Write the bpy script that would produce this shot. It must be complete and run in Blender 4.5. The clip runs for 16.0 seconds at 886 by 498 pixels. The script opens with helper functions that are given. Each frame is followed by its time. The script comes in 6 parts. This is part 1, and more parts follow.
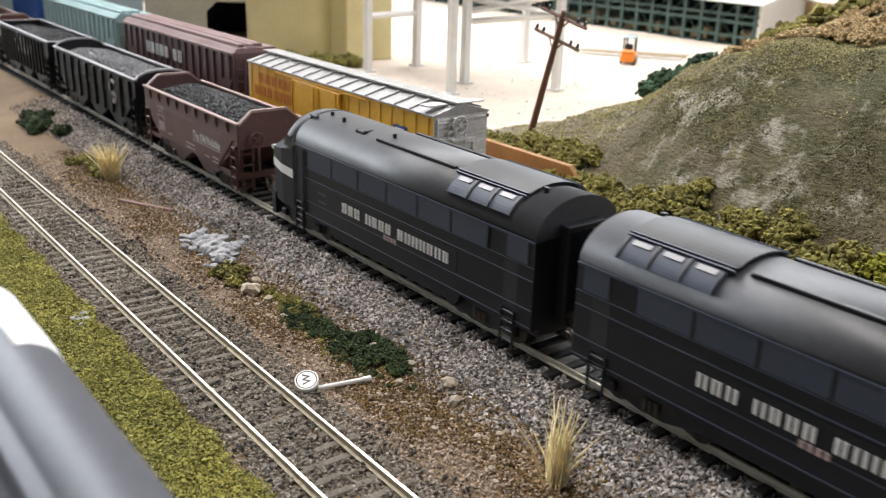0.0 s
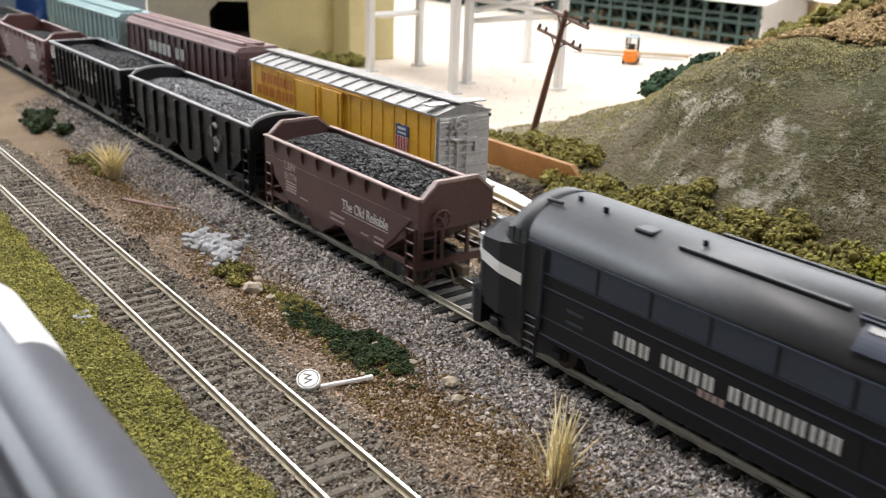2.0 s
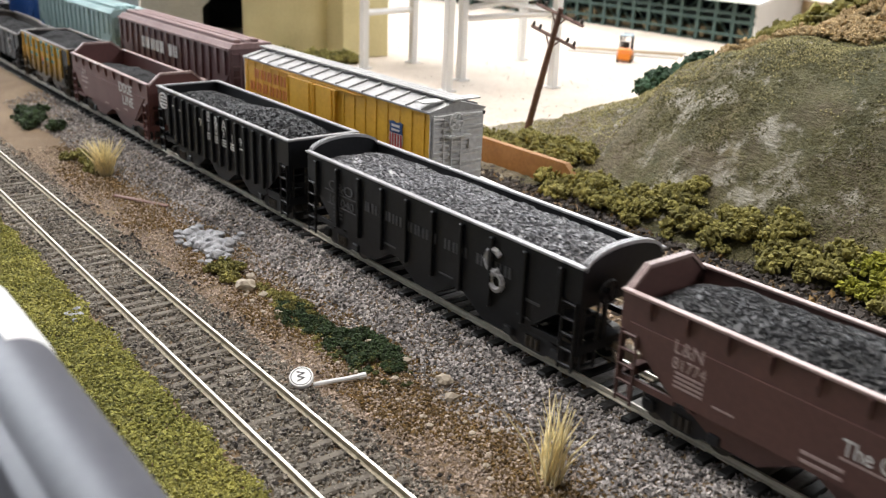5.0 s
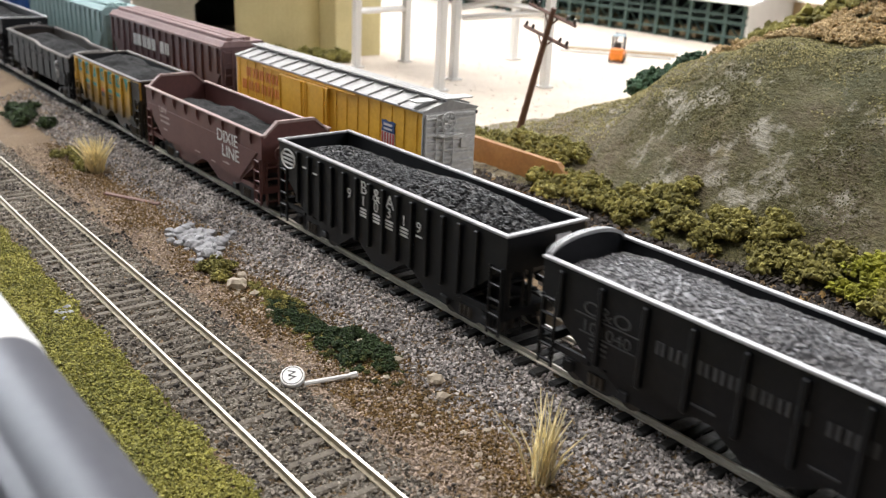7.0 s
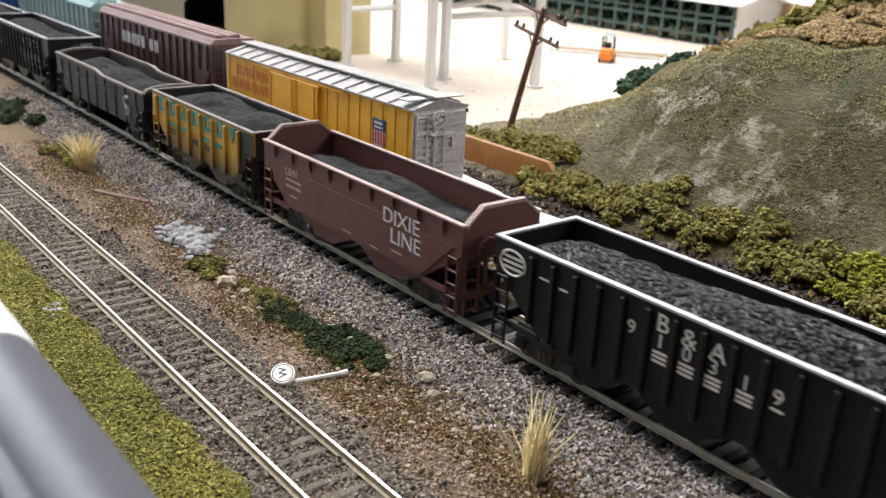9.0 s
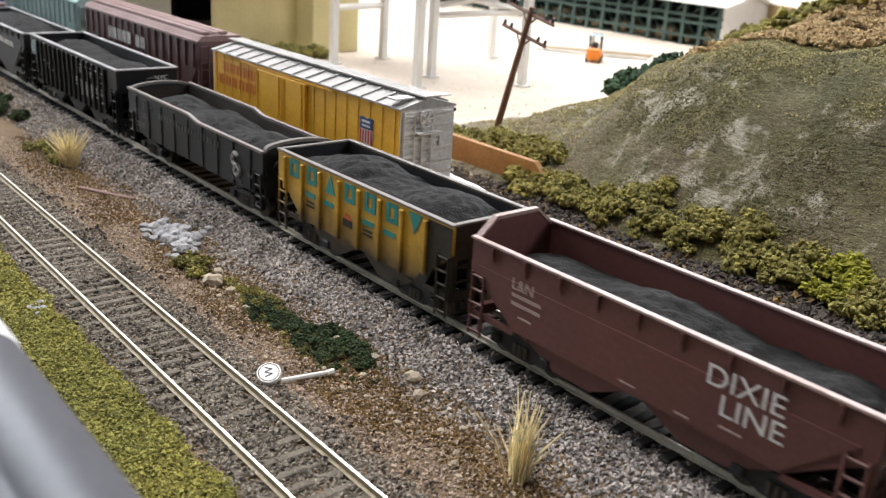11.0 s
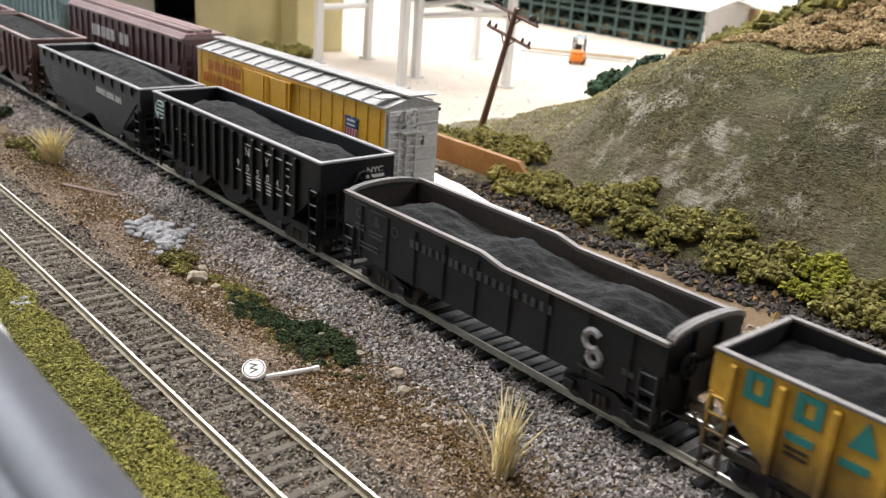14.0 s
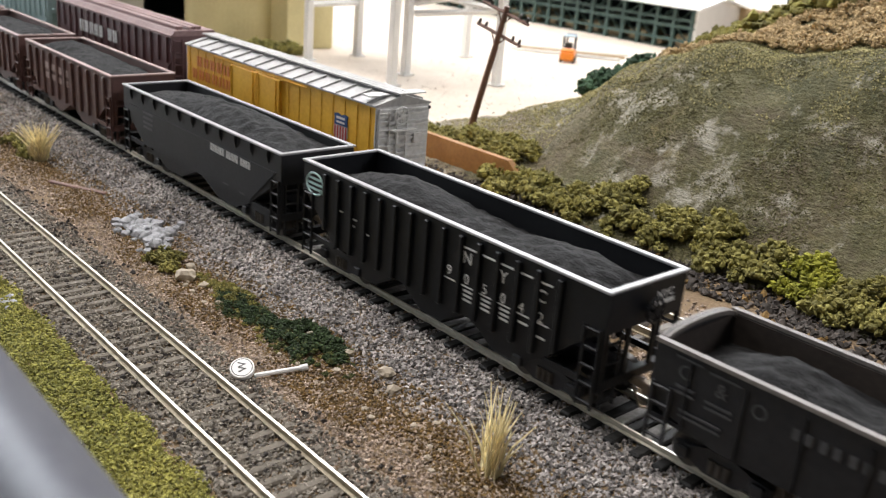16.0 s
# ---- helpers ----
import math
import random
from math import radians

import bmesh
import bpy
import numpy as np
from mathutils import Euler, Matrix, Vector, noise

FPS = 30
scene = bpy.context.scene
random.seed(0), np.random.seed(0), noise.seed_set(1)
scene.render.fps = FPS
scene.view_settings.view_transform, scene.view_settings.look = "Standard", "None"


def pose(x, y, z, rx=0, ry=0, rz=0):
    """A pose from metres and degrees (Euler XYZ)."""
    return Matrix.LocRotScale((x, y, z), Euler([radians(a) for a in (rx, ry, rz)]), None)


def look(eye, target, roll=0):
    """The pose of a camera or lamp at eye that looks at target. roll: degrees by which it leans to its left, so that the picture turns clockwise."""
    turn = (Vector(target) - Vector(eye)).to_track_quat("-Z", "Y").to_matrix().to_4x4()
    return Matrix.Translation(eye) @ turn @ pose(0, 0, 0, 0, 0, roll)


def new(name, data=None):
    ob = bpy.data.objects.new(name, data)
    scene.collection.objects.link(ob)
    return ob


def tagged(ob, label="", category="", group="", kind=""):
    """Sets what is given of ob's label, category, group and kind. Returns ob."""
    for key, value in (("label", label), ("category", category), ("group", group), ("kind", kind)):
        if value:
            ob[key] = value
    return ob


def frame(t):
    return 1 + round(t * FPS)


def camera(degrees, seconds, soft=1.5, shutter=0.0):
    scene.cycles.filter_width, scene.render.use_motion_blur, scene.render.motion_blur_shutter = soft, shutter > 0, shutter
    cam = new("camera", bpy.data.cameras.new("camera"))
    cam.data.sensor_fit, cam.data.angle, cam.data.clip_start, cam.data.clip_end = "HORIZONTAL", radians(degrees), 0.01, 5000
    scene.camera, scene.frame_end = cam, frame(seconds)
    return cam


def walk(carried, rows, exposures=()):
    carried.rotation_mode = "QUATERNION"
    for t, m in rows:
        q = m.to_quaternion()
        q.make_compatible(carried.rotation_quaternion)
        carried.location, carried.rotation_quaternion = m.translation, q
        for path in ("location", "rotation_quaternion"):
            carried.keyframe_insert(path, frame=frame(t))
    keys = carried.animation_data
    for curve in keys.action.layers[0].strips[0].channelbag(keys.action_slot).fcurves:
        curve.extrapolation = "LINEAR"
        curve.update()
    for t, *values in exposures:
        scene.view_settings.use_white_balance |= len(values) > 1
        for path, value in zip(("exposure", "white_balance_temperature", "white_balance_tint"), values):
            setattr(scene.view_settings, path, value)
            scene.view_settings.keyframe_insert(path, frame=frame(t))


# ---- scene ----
# A model railway: built at its true small size. Lengths in the code are centimetres, turned into metres by part() and at().
cam = camera(51.65, 16.0, 1.1, 0.5)
cam.data.dof.use_dof = True
cam.data.dof.focus_distance = 0.29
cam.data.dof.aperture_fstop = 26.0
PATH = [
    (0, (0.06255, -0.18484, 0.12154), (-0.30666, 0.10585, -0.04929), 1.89),
    (0.5, (0.06256, -0.18449, 0.12152), (-0.30709, 0.10550, -0.04956), 1.86),
    (1, (0.06263, -0.18443, 0.12151), (-0.30732, 0.10509, -0.04970), 1.86),
    (1.5, (0.06271, -0.18471, 0.12152), (-0.30726, 0.10481, -0.04966), 1.91),
    (2, (0.06275, -0.18489, 0.12150), (-0.30710, 0.10485, -0.04954), 1.96),
    (2.5, (0.06267, -0.18485, 0.12137), (-0.30697, 0.10522, -0.04960), 2.01),
    (3, (0.06261, -0.18471, 0.12128), (-0.30660, 0.10582, -0.04983), 2.06),
    (3.5, (0.06261, -0.18449, 0.12118), (-0.30620, 0.10641, -0.05015), 2.07),
    (4, (0.06239, -0.18429, 0.12089), (-0.30609, 0.10692, -0.05063), 2.08),
    (6.5, (0.06164, -0.18451, 0.12092), (-0.30357, 0.11048, -0.05114), 2.59),
    (7, (0.06174, -0.18435, 0.12093), (-0.30270, 0.11155, -0.05118), 2.66),
    (7.5, (0.06166, -0.18436, 0.12092), (-0.30183, 0.11260, -0.05140), 2.77),
    (8, (0.06161, -0.18451, 0.12081), (-0.30096, 0.11345, -0.05170), 2.86),
    (8.5, (0.06158, -0.18477, 0.12062), (-0.30003, 0.11442, -0.05178), 2.96),
    (9, (0.06161, -0.18500, 0.12054), (-0.29900, 0.11559, -0.05152), 3.08),
    (11.5, (0.06117, -0.18517, 0.12090), (-0.29331, 0.12241, -0.05153), 3.84),
    (12, (0.06145, -0.18560, 0.12067), (-0.29214, 0.12324, -0.05134), 3.95),
    (12.5, (0.06208, -0.18635, 0.12074), (-0.29050, 0.12385, -0.05091), 4.09),
    (13, (0.06241, -0.18684, 0.12080), (-0.28916, 0.12457, -0.05074), 4.22),
    (13.5, (0.06254, -0.18702, 0.12069), (-0.28813, 0.12545, -0.05075), 4.29),
    (14, (0.06268, -0.18708, 0.12059), (-0.28701, 0.12655, -0.05075), 4.37),
    (14.5, (0.06246, -0.18690, 0.12060), (-0.28601, 0.12793, -0.05099), 4.50),
    (15, (0.06202, -0.18650, 0.12057), (-0.28535, 0.12934, -0.05143), 4.62),
    (15.5, (0.06184, -0.18627, 0.12051), (-0.28465, 0.13046, -0.05160), 4.69),
    (16, (0.06201, -0.18633, 0.12052), (-0.28377, 0.13121, -0.05152), 4.74),
]
walk(cam, [(t, look(eye, target, roll)) for t, eye, target, roll in PATH])

# ---- world and light ----
world = bpy.data.worlds.new("room_air")
world.use_nodes = True
scene.world = world
world.node_tree.nodes["Background"].inputs[0].default_value = (0.80, 0.88, 1.0, 1)
world.node_tree.nodes["Background"].inputs[1].default_value = 0.25
scene.view_settings.exposure = 0.0


def unseen_lamp(x, y, z, sx, sy, watts, colour, aim):
    data = bpy.data.lights.new("unseen_light", "AREA")
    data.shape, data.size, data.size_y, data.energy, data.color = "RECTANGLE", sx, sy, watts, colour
    ob = new("unseen_lamp", data)
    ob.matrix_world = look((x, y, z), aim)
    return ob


# daylight of the window behind the layout; the other lamps are added, without fittings
WINDOW_LAMP = unseen_lamp(-0.95, 1.85, 1.2, 1.9, 0.9, 37, (0.95, 0.965, 1.0), (-0.35, 0.2, 0))
# fill added at the far end to lift the distant cars' black sides
END_FILL = unseen_lamp(-3.6, -0.8, 0.75, 2.2, 1.3, 60, (0.88, 0.94, 1.0), (-0.6, 0.0, 0))
# fill added from the right to brighten the boxcar's silver end
SIDE_FILL = unseen_lamp(2.2, 1.3, 1.25, 1.0, 0.6, 25, (0.98, 0.965, 1.0), (-0.2, 0.05, 0))
OVERHEAD_LAMP = unseen_lamp(-0.42, -0.15, 1.8, 1.2, 0.16, 31, (1.0, 0.95, 0.91), (-0.3, 0.0, 0))
# added overhead to brighten the far cars and give roofs their sheen
FAR_OVERHEAD_LAMP = unseen_lamp(-2.1, 0.1, 1.8, 2.6, 0.5, 76, (0.98, 0.97, 1.0), (-1.0, 0.05, 0))
# low fill added to whiten the yard; no fitting hangs here
YARD_FILL = unseen_lamp(-0.66, 0.42, 0.62, 0.35, 0.25, 2.2, (1.0, 0.97, 0.93), (-0.66, 0.42, 0))


# ---- materials ----
def mat(name, a, b=None, rough=0.6, metal=0.0, coarse=40.0, fine=600.0, bump=0.3, spec=0.5, island=0.0, dist=0.0004):
    """A surface of two colours mixed by noise at two scales, with fine relief; island: random shift of value piece by piece."""
    m = bpy.data.materials.new(name)
    m.use_nodes = True
    nt = m.node_tree
    n, l = nt.nodes, nt.links
    bsdf = n["Principled BSDF"]
    bsdf.inputs["Roughness"].default_value, bsdf.inputs["Metallic"].default_value = rough, metal
    bsdf.inputs["Specular IOR Level"].default_value = spec
    tc = n.new("ShaderNodeTexCoord")
    big, small = n.new("ShaderNodeTexNoise"), n.new("ShaderNodeTexNoise")
    big.inputs["Scale"].default_value, small.inputs["Scale"].default_value = coarse, fine
    big.inputs["Detail"].default_value, small.inputs["Detail"].default_value = 5, 3
    for t in (big, small):
        l.new(tc.outputs["Object"], t.inputs["Vector"])
    add = n.new("ShaderNodeMath")
    add.operation = "ADD"
    l.new(big.outputs["Fac"], add.inputs[0])
    l.new(small.outputs["Fac"], add.inputs[1])
    ramp = n.new("ShaderNodeMapRange")
    ramp.inputs["From Min"].default_value, ramp.inputs["From Max"].default_value = 0.72, 1.28
    l.new(add.outputs[0], ramp.inputs["Value"])
    mix = n.new("ShaderNodeMix")
    mix.data_type = "RGBA"
    b = b or tuple(c * 0.72 for c in a)
    mix.inputs[6].default_value, mix.inputs[7].default_value = (*a, 1), (*b, 1)
    l.new(ramp.outputs[0], mix.inputs[0])
    colour = mix.outputs[2]
    if island:
        geo = n.new("ShaderNodeNewGeometry")
        hsv = n.new("ShaderNodeHueSaturation")
        mr = n.new("ShaderNodeMapRange")
        mr.inputs["To Min"].default_value, mr.inputs["To Max"].default_value = 1 - island, 1 + island
        l.new(geo.outputs["Random Per Island"], mr.inputs["Value"])
        l.new(mr.outputs[0], hsv.inputs["Value"])
        l.new(colour, hsv.inputs["Color"])
        colour = hsv.outputs[0]
    l.new(colour, bsdf.inputs["Base Color"])
    rr = n.new("ShaderNodeMapRange")
    rr.inputs["To Min"].default_value, rr.inputs["To Max"].default_value = max(rough - 0.12, 0.05), min(rough + 0.12, 1)
    l.new(big.outputs["Fac"], rr.inputs["Value"])
    l.new(rr.outputs[0], bsdf.inputs["Roughness"])
    if bump:
        bp = n.new("ShaderNodeBump")
        bp.inputs["Strength"].default_value, bp.inputs["Distance"].default_value = bump, dist
        l.new(small.outputs["Fac"], bp.inputs["Height"])
        l.new(bp.outputs[0], bsdf.inputs["Normal"])
    return m


def weathered(name, a, dust, z0, z1, **kw):
    """Paint with road dust: the dust colour gathers on the lower body, between heights z0 and z1 (metres) of its own space."""
    m = mat(name, a, **kw)
    n, l = m.node_tree.nodes, m.node_tree.links
    bsdf = n["Principled BSDF"]
    src = bsdf.inputs["Base Color"].links[0].from_socket
    tc = n.new("ShaderNodeTexCoord")
    sep = n.new("ShaderNodeSeparateXYZ")
    l.new(tc.outputs["Object"], sep.inputs[0])
    nz = n.new("ShaderNodeTexNoise")
    nz.inputs["Scale"].default_value = 120
    l.new(tc.outputs["Object"], nz.inputs["Vector"])
    ad = n.new("ShaderNodeMath")
    ad.operation, ad.inputs[1].default_value = "MULTIPLY_ADD", 0.012
    l.new(nz.outputs["Fac"], ad.inputs[0])
    l.new(sep.outputs["Z"], ad.inputs[2])
    mr = n.new("ShaderNodeMapRange")
    mr.inputs["From Min"].default_value, mr.inputs["From Max"].default_value = z0, z1
    mr.inputs["To Min"].default_value, mr.inputs["To Max"].default_value = 1, 0
    l.new(ad.outputs[0], mr.inputs["Value"])
    mix = n.new("ShaderNodeMix")
    mix.data_type = "RGBA"
    l.new(mr.outputs[0], mix.inputs[0])
    l.new(src, mix.inputs[6])
    mix.inputs[7].default_value = (*dust, 1)
    l.new(mix.outputs[2], bsdf.inputs["Base Color"])
    return m


M_BLACK = mat("black_car_paint", (0.0055, 0.0064, 0.0085), (0.010, 0.011, 0.0135), 0.44, bump=0.1, spec=0.28)
M_BLACKWORN = mat("dusty_black_paint", (0.0075, 0.0083, 0.0105), (0.015, 0.0155, 0.018), 0.55, bump=0.15, spec=0.35)
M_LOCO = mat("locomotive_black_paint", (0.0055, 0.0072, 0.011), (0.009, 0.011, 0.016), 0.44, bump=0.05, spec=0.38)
M_LOCOGREY = mat("locomotive_grey_band", (0.036, 0.047, 0.072), (0.046, 0.058, 0.086), 0.45, bump=0.05, spec=0.4)
# roof black lifted to grey, so its colour carries the overhead sheen
M_LOCOTOP = mat("locomotive_roof_sheen_grey", (0.034, 0.036, 0.042), (0.052, 0.054, 0.060), 0.46, bump=0.05)
M_UNDER = mat("underframe_plastic", (0.013, 0.014, 0.018), (0.023, 0.023, 0.025), 0.55, bump=0.2, spec=0.4)
M_BROWN = mat("brown_car_paint", (0.115, 0.056, 0.048), (0.085, 0.042, 0.038), 0.5, bump=0.1)
M_RED = mat("oxide_red_car_paint", (0.14, 0.054, 0.048), (0.10, 0.039, 0.036), 0.5, bump=0.1)
M_YELLOW = weathered("yellow_hopper_paint", (0.66, 0.40, 0.045), (0.050, 0.036, 0.022), 0.016, 0.030, b=(0.50, 0.29, 0.035), rough=0.5, bump=0.1)
M_YELLOWEND = mat("sooty_yellow_paint", (0.050, 0.041, 0.026), (0.022, 0.020, 0.016), 0.65, bump=0.1, spec=0.3)
M_UPYELLOW = mat("boxcar_yellow_paint", (0.86, 0.50, 0.05), (0.72, 0.38, 0.03), 0.42, bump=0.1, coarse=90)
M_SILVER = mat("boxcar_silver_paint", (0.70, 0.70, 0.70), (0.50, 0.50, 0.49), 0.45, metal=0.1, bump=0.1)
M_BOXROOF = mat("galvanised_boxcar_roof", (0.40, 0.40, 0.395), (0.27, 0.265, 0.26), 0.5, metal=0.1, bump=0.15, coarse=90)
M_SFE = mat("covered_hopper_brown", (0.10, 0.042, 0.044), (0.075, 0.035, 0.036), 0.5, bump=0.1)
M_SFETOP = mat("dusty_brown_roof", (0.26, 0.17, 0.16), (0.18, 0.11, 0.11), 0.6, bump=0.1)
M_TEAL = mat("pale_green_car_paint", (0.30, 0.44, 0.44), (0.24, 0.36, 0.37), 0.55, bump=0.1)
M_BLUE = mat("blue_car_paint", (0.02, 0.11, 0.42), (0.02, 0.08, 0.32), 0.45, bump=0.1)
# rims: worn, and paled to carry the overhead light they catch
M_RIM = mat("lit_rim_and_emblem_grey", (0.40, 0.40, 0.41), (0.27, 0.27, 0.28), 0.36, bump=0.1)
M_RIMBROWN = mat("worn_lit_brown_rim", (0.40, 0.30, 0.28), (0.28, 0.19, 0.17), 0.4, bump=0.1)
M_WHITE = mat("white_lettering", (0.70, 0.70, 0.69), (0.56, 0.56, 0.56), 0.5, bump=0)
M_FADED = mat("faded_lettering", (0.062, 0.063, 0.067), (0.030, 0.030, 0.034), 0.6, bump=0, fine=1500)
M_PINK = mat("faded_pink_lettering", (0.45, 0.36, 0.34), (0.30, 0.21, 0.20), 0.6, bump=0)
M_GREENLET = mat("green_lettering", (0.03, 0.27, 0.25), (0.02, 0.21, 0.20), 0.5, bump=0)
M_REDLET = mat("red_lettering", (0.55, 0.10, 0.03), (0.42, 0.07, 0.02), 0.5, bump=0)
M_SHIELDBLUE = mat("shield_blue", (0.02, 0.07, 0.22), (0.02, 0.06, 0.18), 0.5, bump=0)
M_SHIELDRED = mat("shield_red", (0.55, 0.05, 0.05), (0.45, 0.04, 0.04), 0.5, bump=0)
M_MINT = mat("mint_lettering", (0.42, 0.60, 0.60), (0.36, 0.52, 0.52), 0.5, bump=0)
M_COALCHUNK = mat("crushed_coal", (0.0055, 0.006, 0.007), (0.012, 0.0125, 0.014), 0.46, bump=0.3, island=0.6, fine=900, spec=0.4)
M_COALGREY = mat("grey_crushed_coal", (0.085, 0.085, 0.09), (0.16, 0.16, 0.17), 0.35, bump=0.3, island=0.7, fine=900)
M_COALMOLD = mat("moulded_coal_load", (0.005, 0.005, 0.0055), (0.0105, 0.0103, 0.0108), 0.75, bump=0.8, fine=1500, dist=0.0008, spec=0.2)
M_STEEL = mat("polished_rail_head", (0.86, 0.83, 0.74), (0.74, 0.70, 0.60), 0.36, metal=0.7, bump=0.05)
M_RAILSIDE = mat("weathered_rail_side", (0.38, 0.325, 0.225), (0.25, 0.21, 0.145), 0.5, metal=0.25, bump=0.2)
M_TIEBLACK = mat("black_plastic_tie", (0.008, 0.0075, 0.0075), (0.016, 0.015, 0.014), 0.6, bump=0.4, spec=0.25)
M_TIEGREY = mat("weathered_tie", (0.150, 0.128, 0.098), (0.085, 0.072, 0.056), 0.85, bump=0.6, coarse=120)
# yard ties: dusty, with light put into the paler colour
M_TIEPALE = mat("dusty_lit_tie", (0.24, 0.22, 0.20), (0.12, 0.11, 0.10), 0.85, bump=0.5)
M_WHEEL = mat("dark_wheel_metal", (0.06, 0.055, 0.05), (0.10, 0.09, 0.08), 0.4, metal=0.7, bump=0.1)
M_BRASS = mat("coupler_metal", (0.35, 0.30, 0.22), (0.25, 0.20, 0.15), 0.35, metal=0.8, bump=0.1)
M_GRAVEL = mat("grey_ballast", (0.400, 0.368, 0.350), (0.135, 0.123, 0.118), 0.85, bump=0.4, island=0.85, coarse=60, fine=900)
M_OLDGRAVEL = mat("old_brown_ballast", (0.265, 0.235, 0.195), (0.135, 0.118, 0.096), 0.9, bump=0.4, island=0.55, fine=900)
M_DARKCINDER = mat("dark_cinders", (0.068, 0.056, 0.048), (0.034, 0.029, 0.025), 0.9, bump=0.5, island=0.5, fine=900)
M_PALEGRIT = mat("pale_pink_grit", (0.42, 0.33, 0.26), (0.30, 0.235, 0.185), 0.9, bump=0.3, island=0.45, fine=900)
M_TURF = mat("ochre_turf", (0.19, 0.115, 0.036), (0.105, 0.065, 0.022), 0.95, bump=0.8, island=0.5, fine=1300)
M_GRASS = mat("spring_green_turf", (0.28, 0.255, 0.055), (0.155, 0.155, 0.034), 0.95, bump=0.8, island=0.5, fine=1300)
M_MIDGREEN = mat("mid_green_foam", (0.095, 0.108, 0.030), (0.048, 0.058, 0.016), 0.95, bump=0.8, island=0.5, fine=1500)
M_DARKGREEN = mat("dark_green_foam", (0.036, 0.062, 0.018), (0.017, 0.032, 0.010), 0.95, bump=0.8, island=0.5, fine=1500)
M_OLIVE = mat("olive_foam_foliage", (0.27, 0.24, 0.065), (0.125, 0.118, 0.030), 0.95, bump=0.9, island=0.45, fine=1500)
M_LIME = mat("bright_lime_foam_foliage", (0.30, 0.29, 0.03), (0.19, 0.20, 0.022), 0.95, bump=0.9, island=0.4, fine=1500)
M_FOREST = mat("deep_green_foam_foliage", (0.045, 0.095, 0.050), (0.022, 0.050, 0.026), 0.95, bump=0.9, island=0.4, fine=1500)
M_TANFOAM = mat("tan_foam_undergrowth", (0.50, 0.38, 0.21), (0.34, 0.25, 0.13), 0.95, bump=0.9, island=0.35, fine=1500)
M_STRAW = mat("dry_straw_grass", (0.90, 0.80, 0.50), (0.74, 0.62, 0.34), 0.8, bump=0.1, island=0.25)
M_ROCKWHITE = mat("white_talus", (0.29, 0.295, 0.305), (0.16, 0.16, 0.17), 0.85, bump=0.5, island=0.4)
M_ROCKTAN = mat("tan_pebble", (0.36, 0.31, 0.24), (0.26, 0.22, 0.17), 0.85, bump=0.5, island=0.3)
M_WOODSTRIP = mat("orange_brown_wood", (0.33, 0.165, 0.05), (0.24, 0.115, 0.034), 0.7, bump=0.3, coarse=60)
M_POLE = mat("red_brown_pole", (0.17, 0.088, 0.065), (0.11, 0.058, 0.045), 0.65, bump=0.2)
M_INSUL = mat("dark_insulator", (0.03, 0.022, 0.02), (0.05, 0.04, 0.035), 0.3, bump=0)
M_WHITEPLASTIC = mat("white_plastic", (0.80, 0.80, 0.79), (0.72, 0.72, 0.71), 0.45, bump=0.05)
M_INK = mat("black_ink", (0.015, 0.015, 0.015), (0.02, 0.02, 0.02), 0.5, bump=0)
M_SAND = mat("pale_yard_sand", (0.62, 0.55, 0.47), (0.46, 0.39, 0.32), 0.95, bump=0.6, fine=500, coarse=25)
M_WHITEROAD = mat("white_card", (0.86, 0.86, 0.86), (0.78, 0.78, 0.78), 0.8, bump=0.1)
M_CREAM = mat("cream_plaster", (0.62, 0.55, 0.30), (0.54, 0.47, 0.25), 0.8, bump=0.2)
M_PORTAL = mat("grey_concrete", (0.44, 0.43, 0.36), (0.34, 0.33, 0.28), 0.85, bump=0.3)
M_BLUEWALL = mat("blue_grey_wall", (0.36, 0.45, 0.50), (0.30, 0.38, 0.43), 0.8, bump=0.2)
# near-black that stands in for shade inside buildings and doorways
M_INTERIORSHADE = mat("painted_interior_shade", (0.020, 0.027, 0.032), (0.013, 0.018, 0.021), 0.9, bump=0, spec=0.1)
M_SHEDGREEN = mat("dark_green_timber", (0.040, 0.075, 0.062), (0.028, 0.055, 0.045), 0.7, bump=0.2)
M_SHEDWALL = mat("pale_board_wall", (0.72, 0.71, 0.68), (0.62, 0.61, 0.58), 0.8, bump=0.2)
M_SHEDTAN = mat("tan_board_wall", (0.42, 0.31, 0.18), (0.34, 0.25, 0.14), 0.8, bump=0.2)
M_ORANGE = mat("orange_machine_paint", (0.85, 0.26, 0.02), (0.70, 0.20, 0.015), 0.4, bump=0.05)
M_ALU = mat("brushed_blue_grey_metal", (0.078, 0.079, 0.092), (0.056, 0.057, 0.070), 0.5, metal=0.2, bump=0.02, coarse=8, spec=0.3)
M_WALL = mat("dim_room_paint", (0.20, 0.195, 0.19), (0.17, 0.165, 0.16), 0.9, bump=0.1, coarse=3, fine=60)
M_FLOOR = mat("grey_room_floor", (0.12, 0.115, 0.11), (0.09, 0.088, 0.085), 0.7, bump=0.1, coarse=3, fine=60)
M_TOWNSIDE = mat("planed_fascia_board", (0.20, 0.15, 0.10), (0.15, 0.11, 0.07), 0.6, bump=0.2)
M_GLASS = mat("dark_window_glass", (0.05, 0.06, 0.07), (0.04, 0.05, 0.06), 0.12, bump=0)


M_HILLTURF = mat("olive_hill_turf", (0.165, 0.150, 0.062), (0.088, 0.084, 0.036), 0.95, bump=0.8, island=0.35, fine=1300)
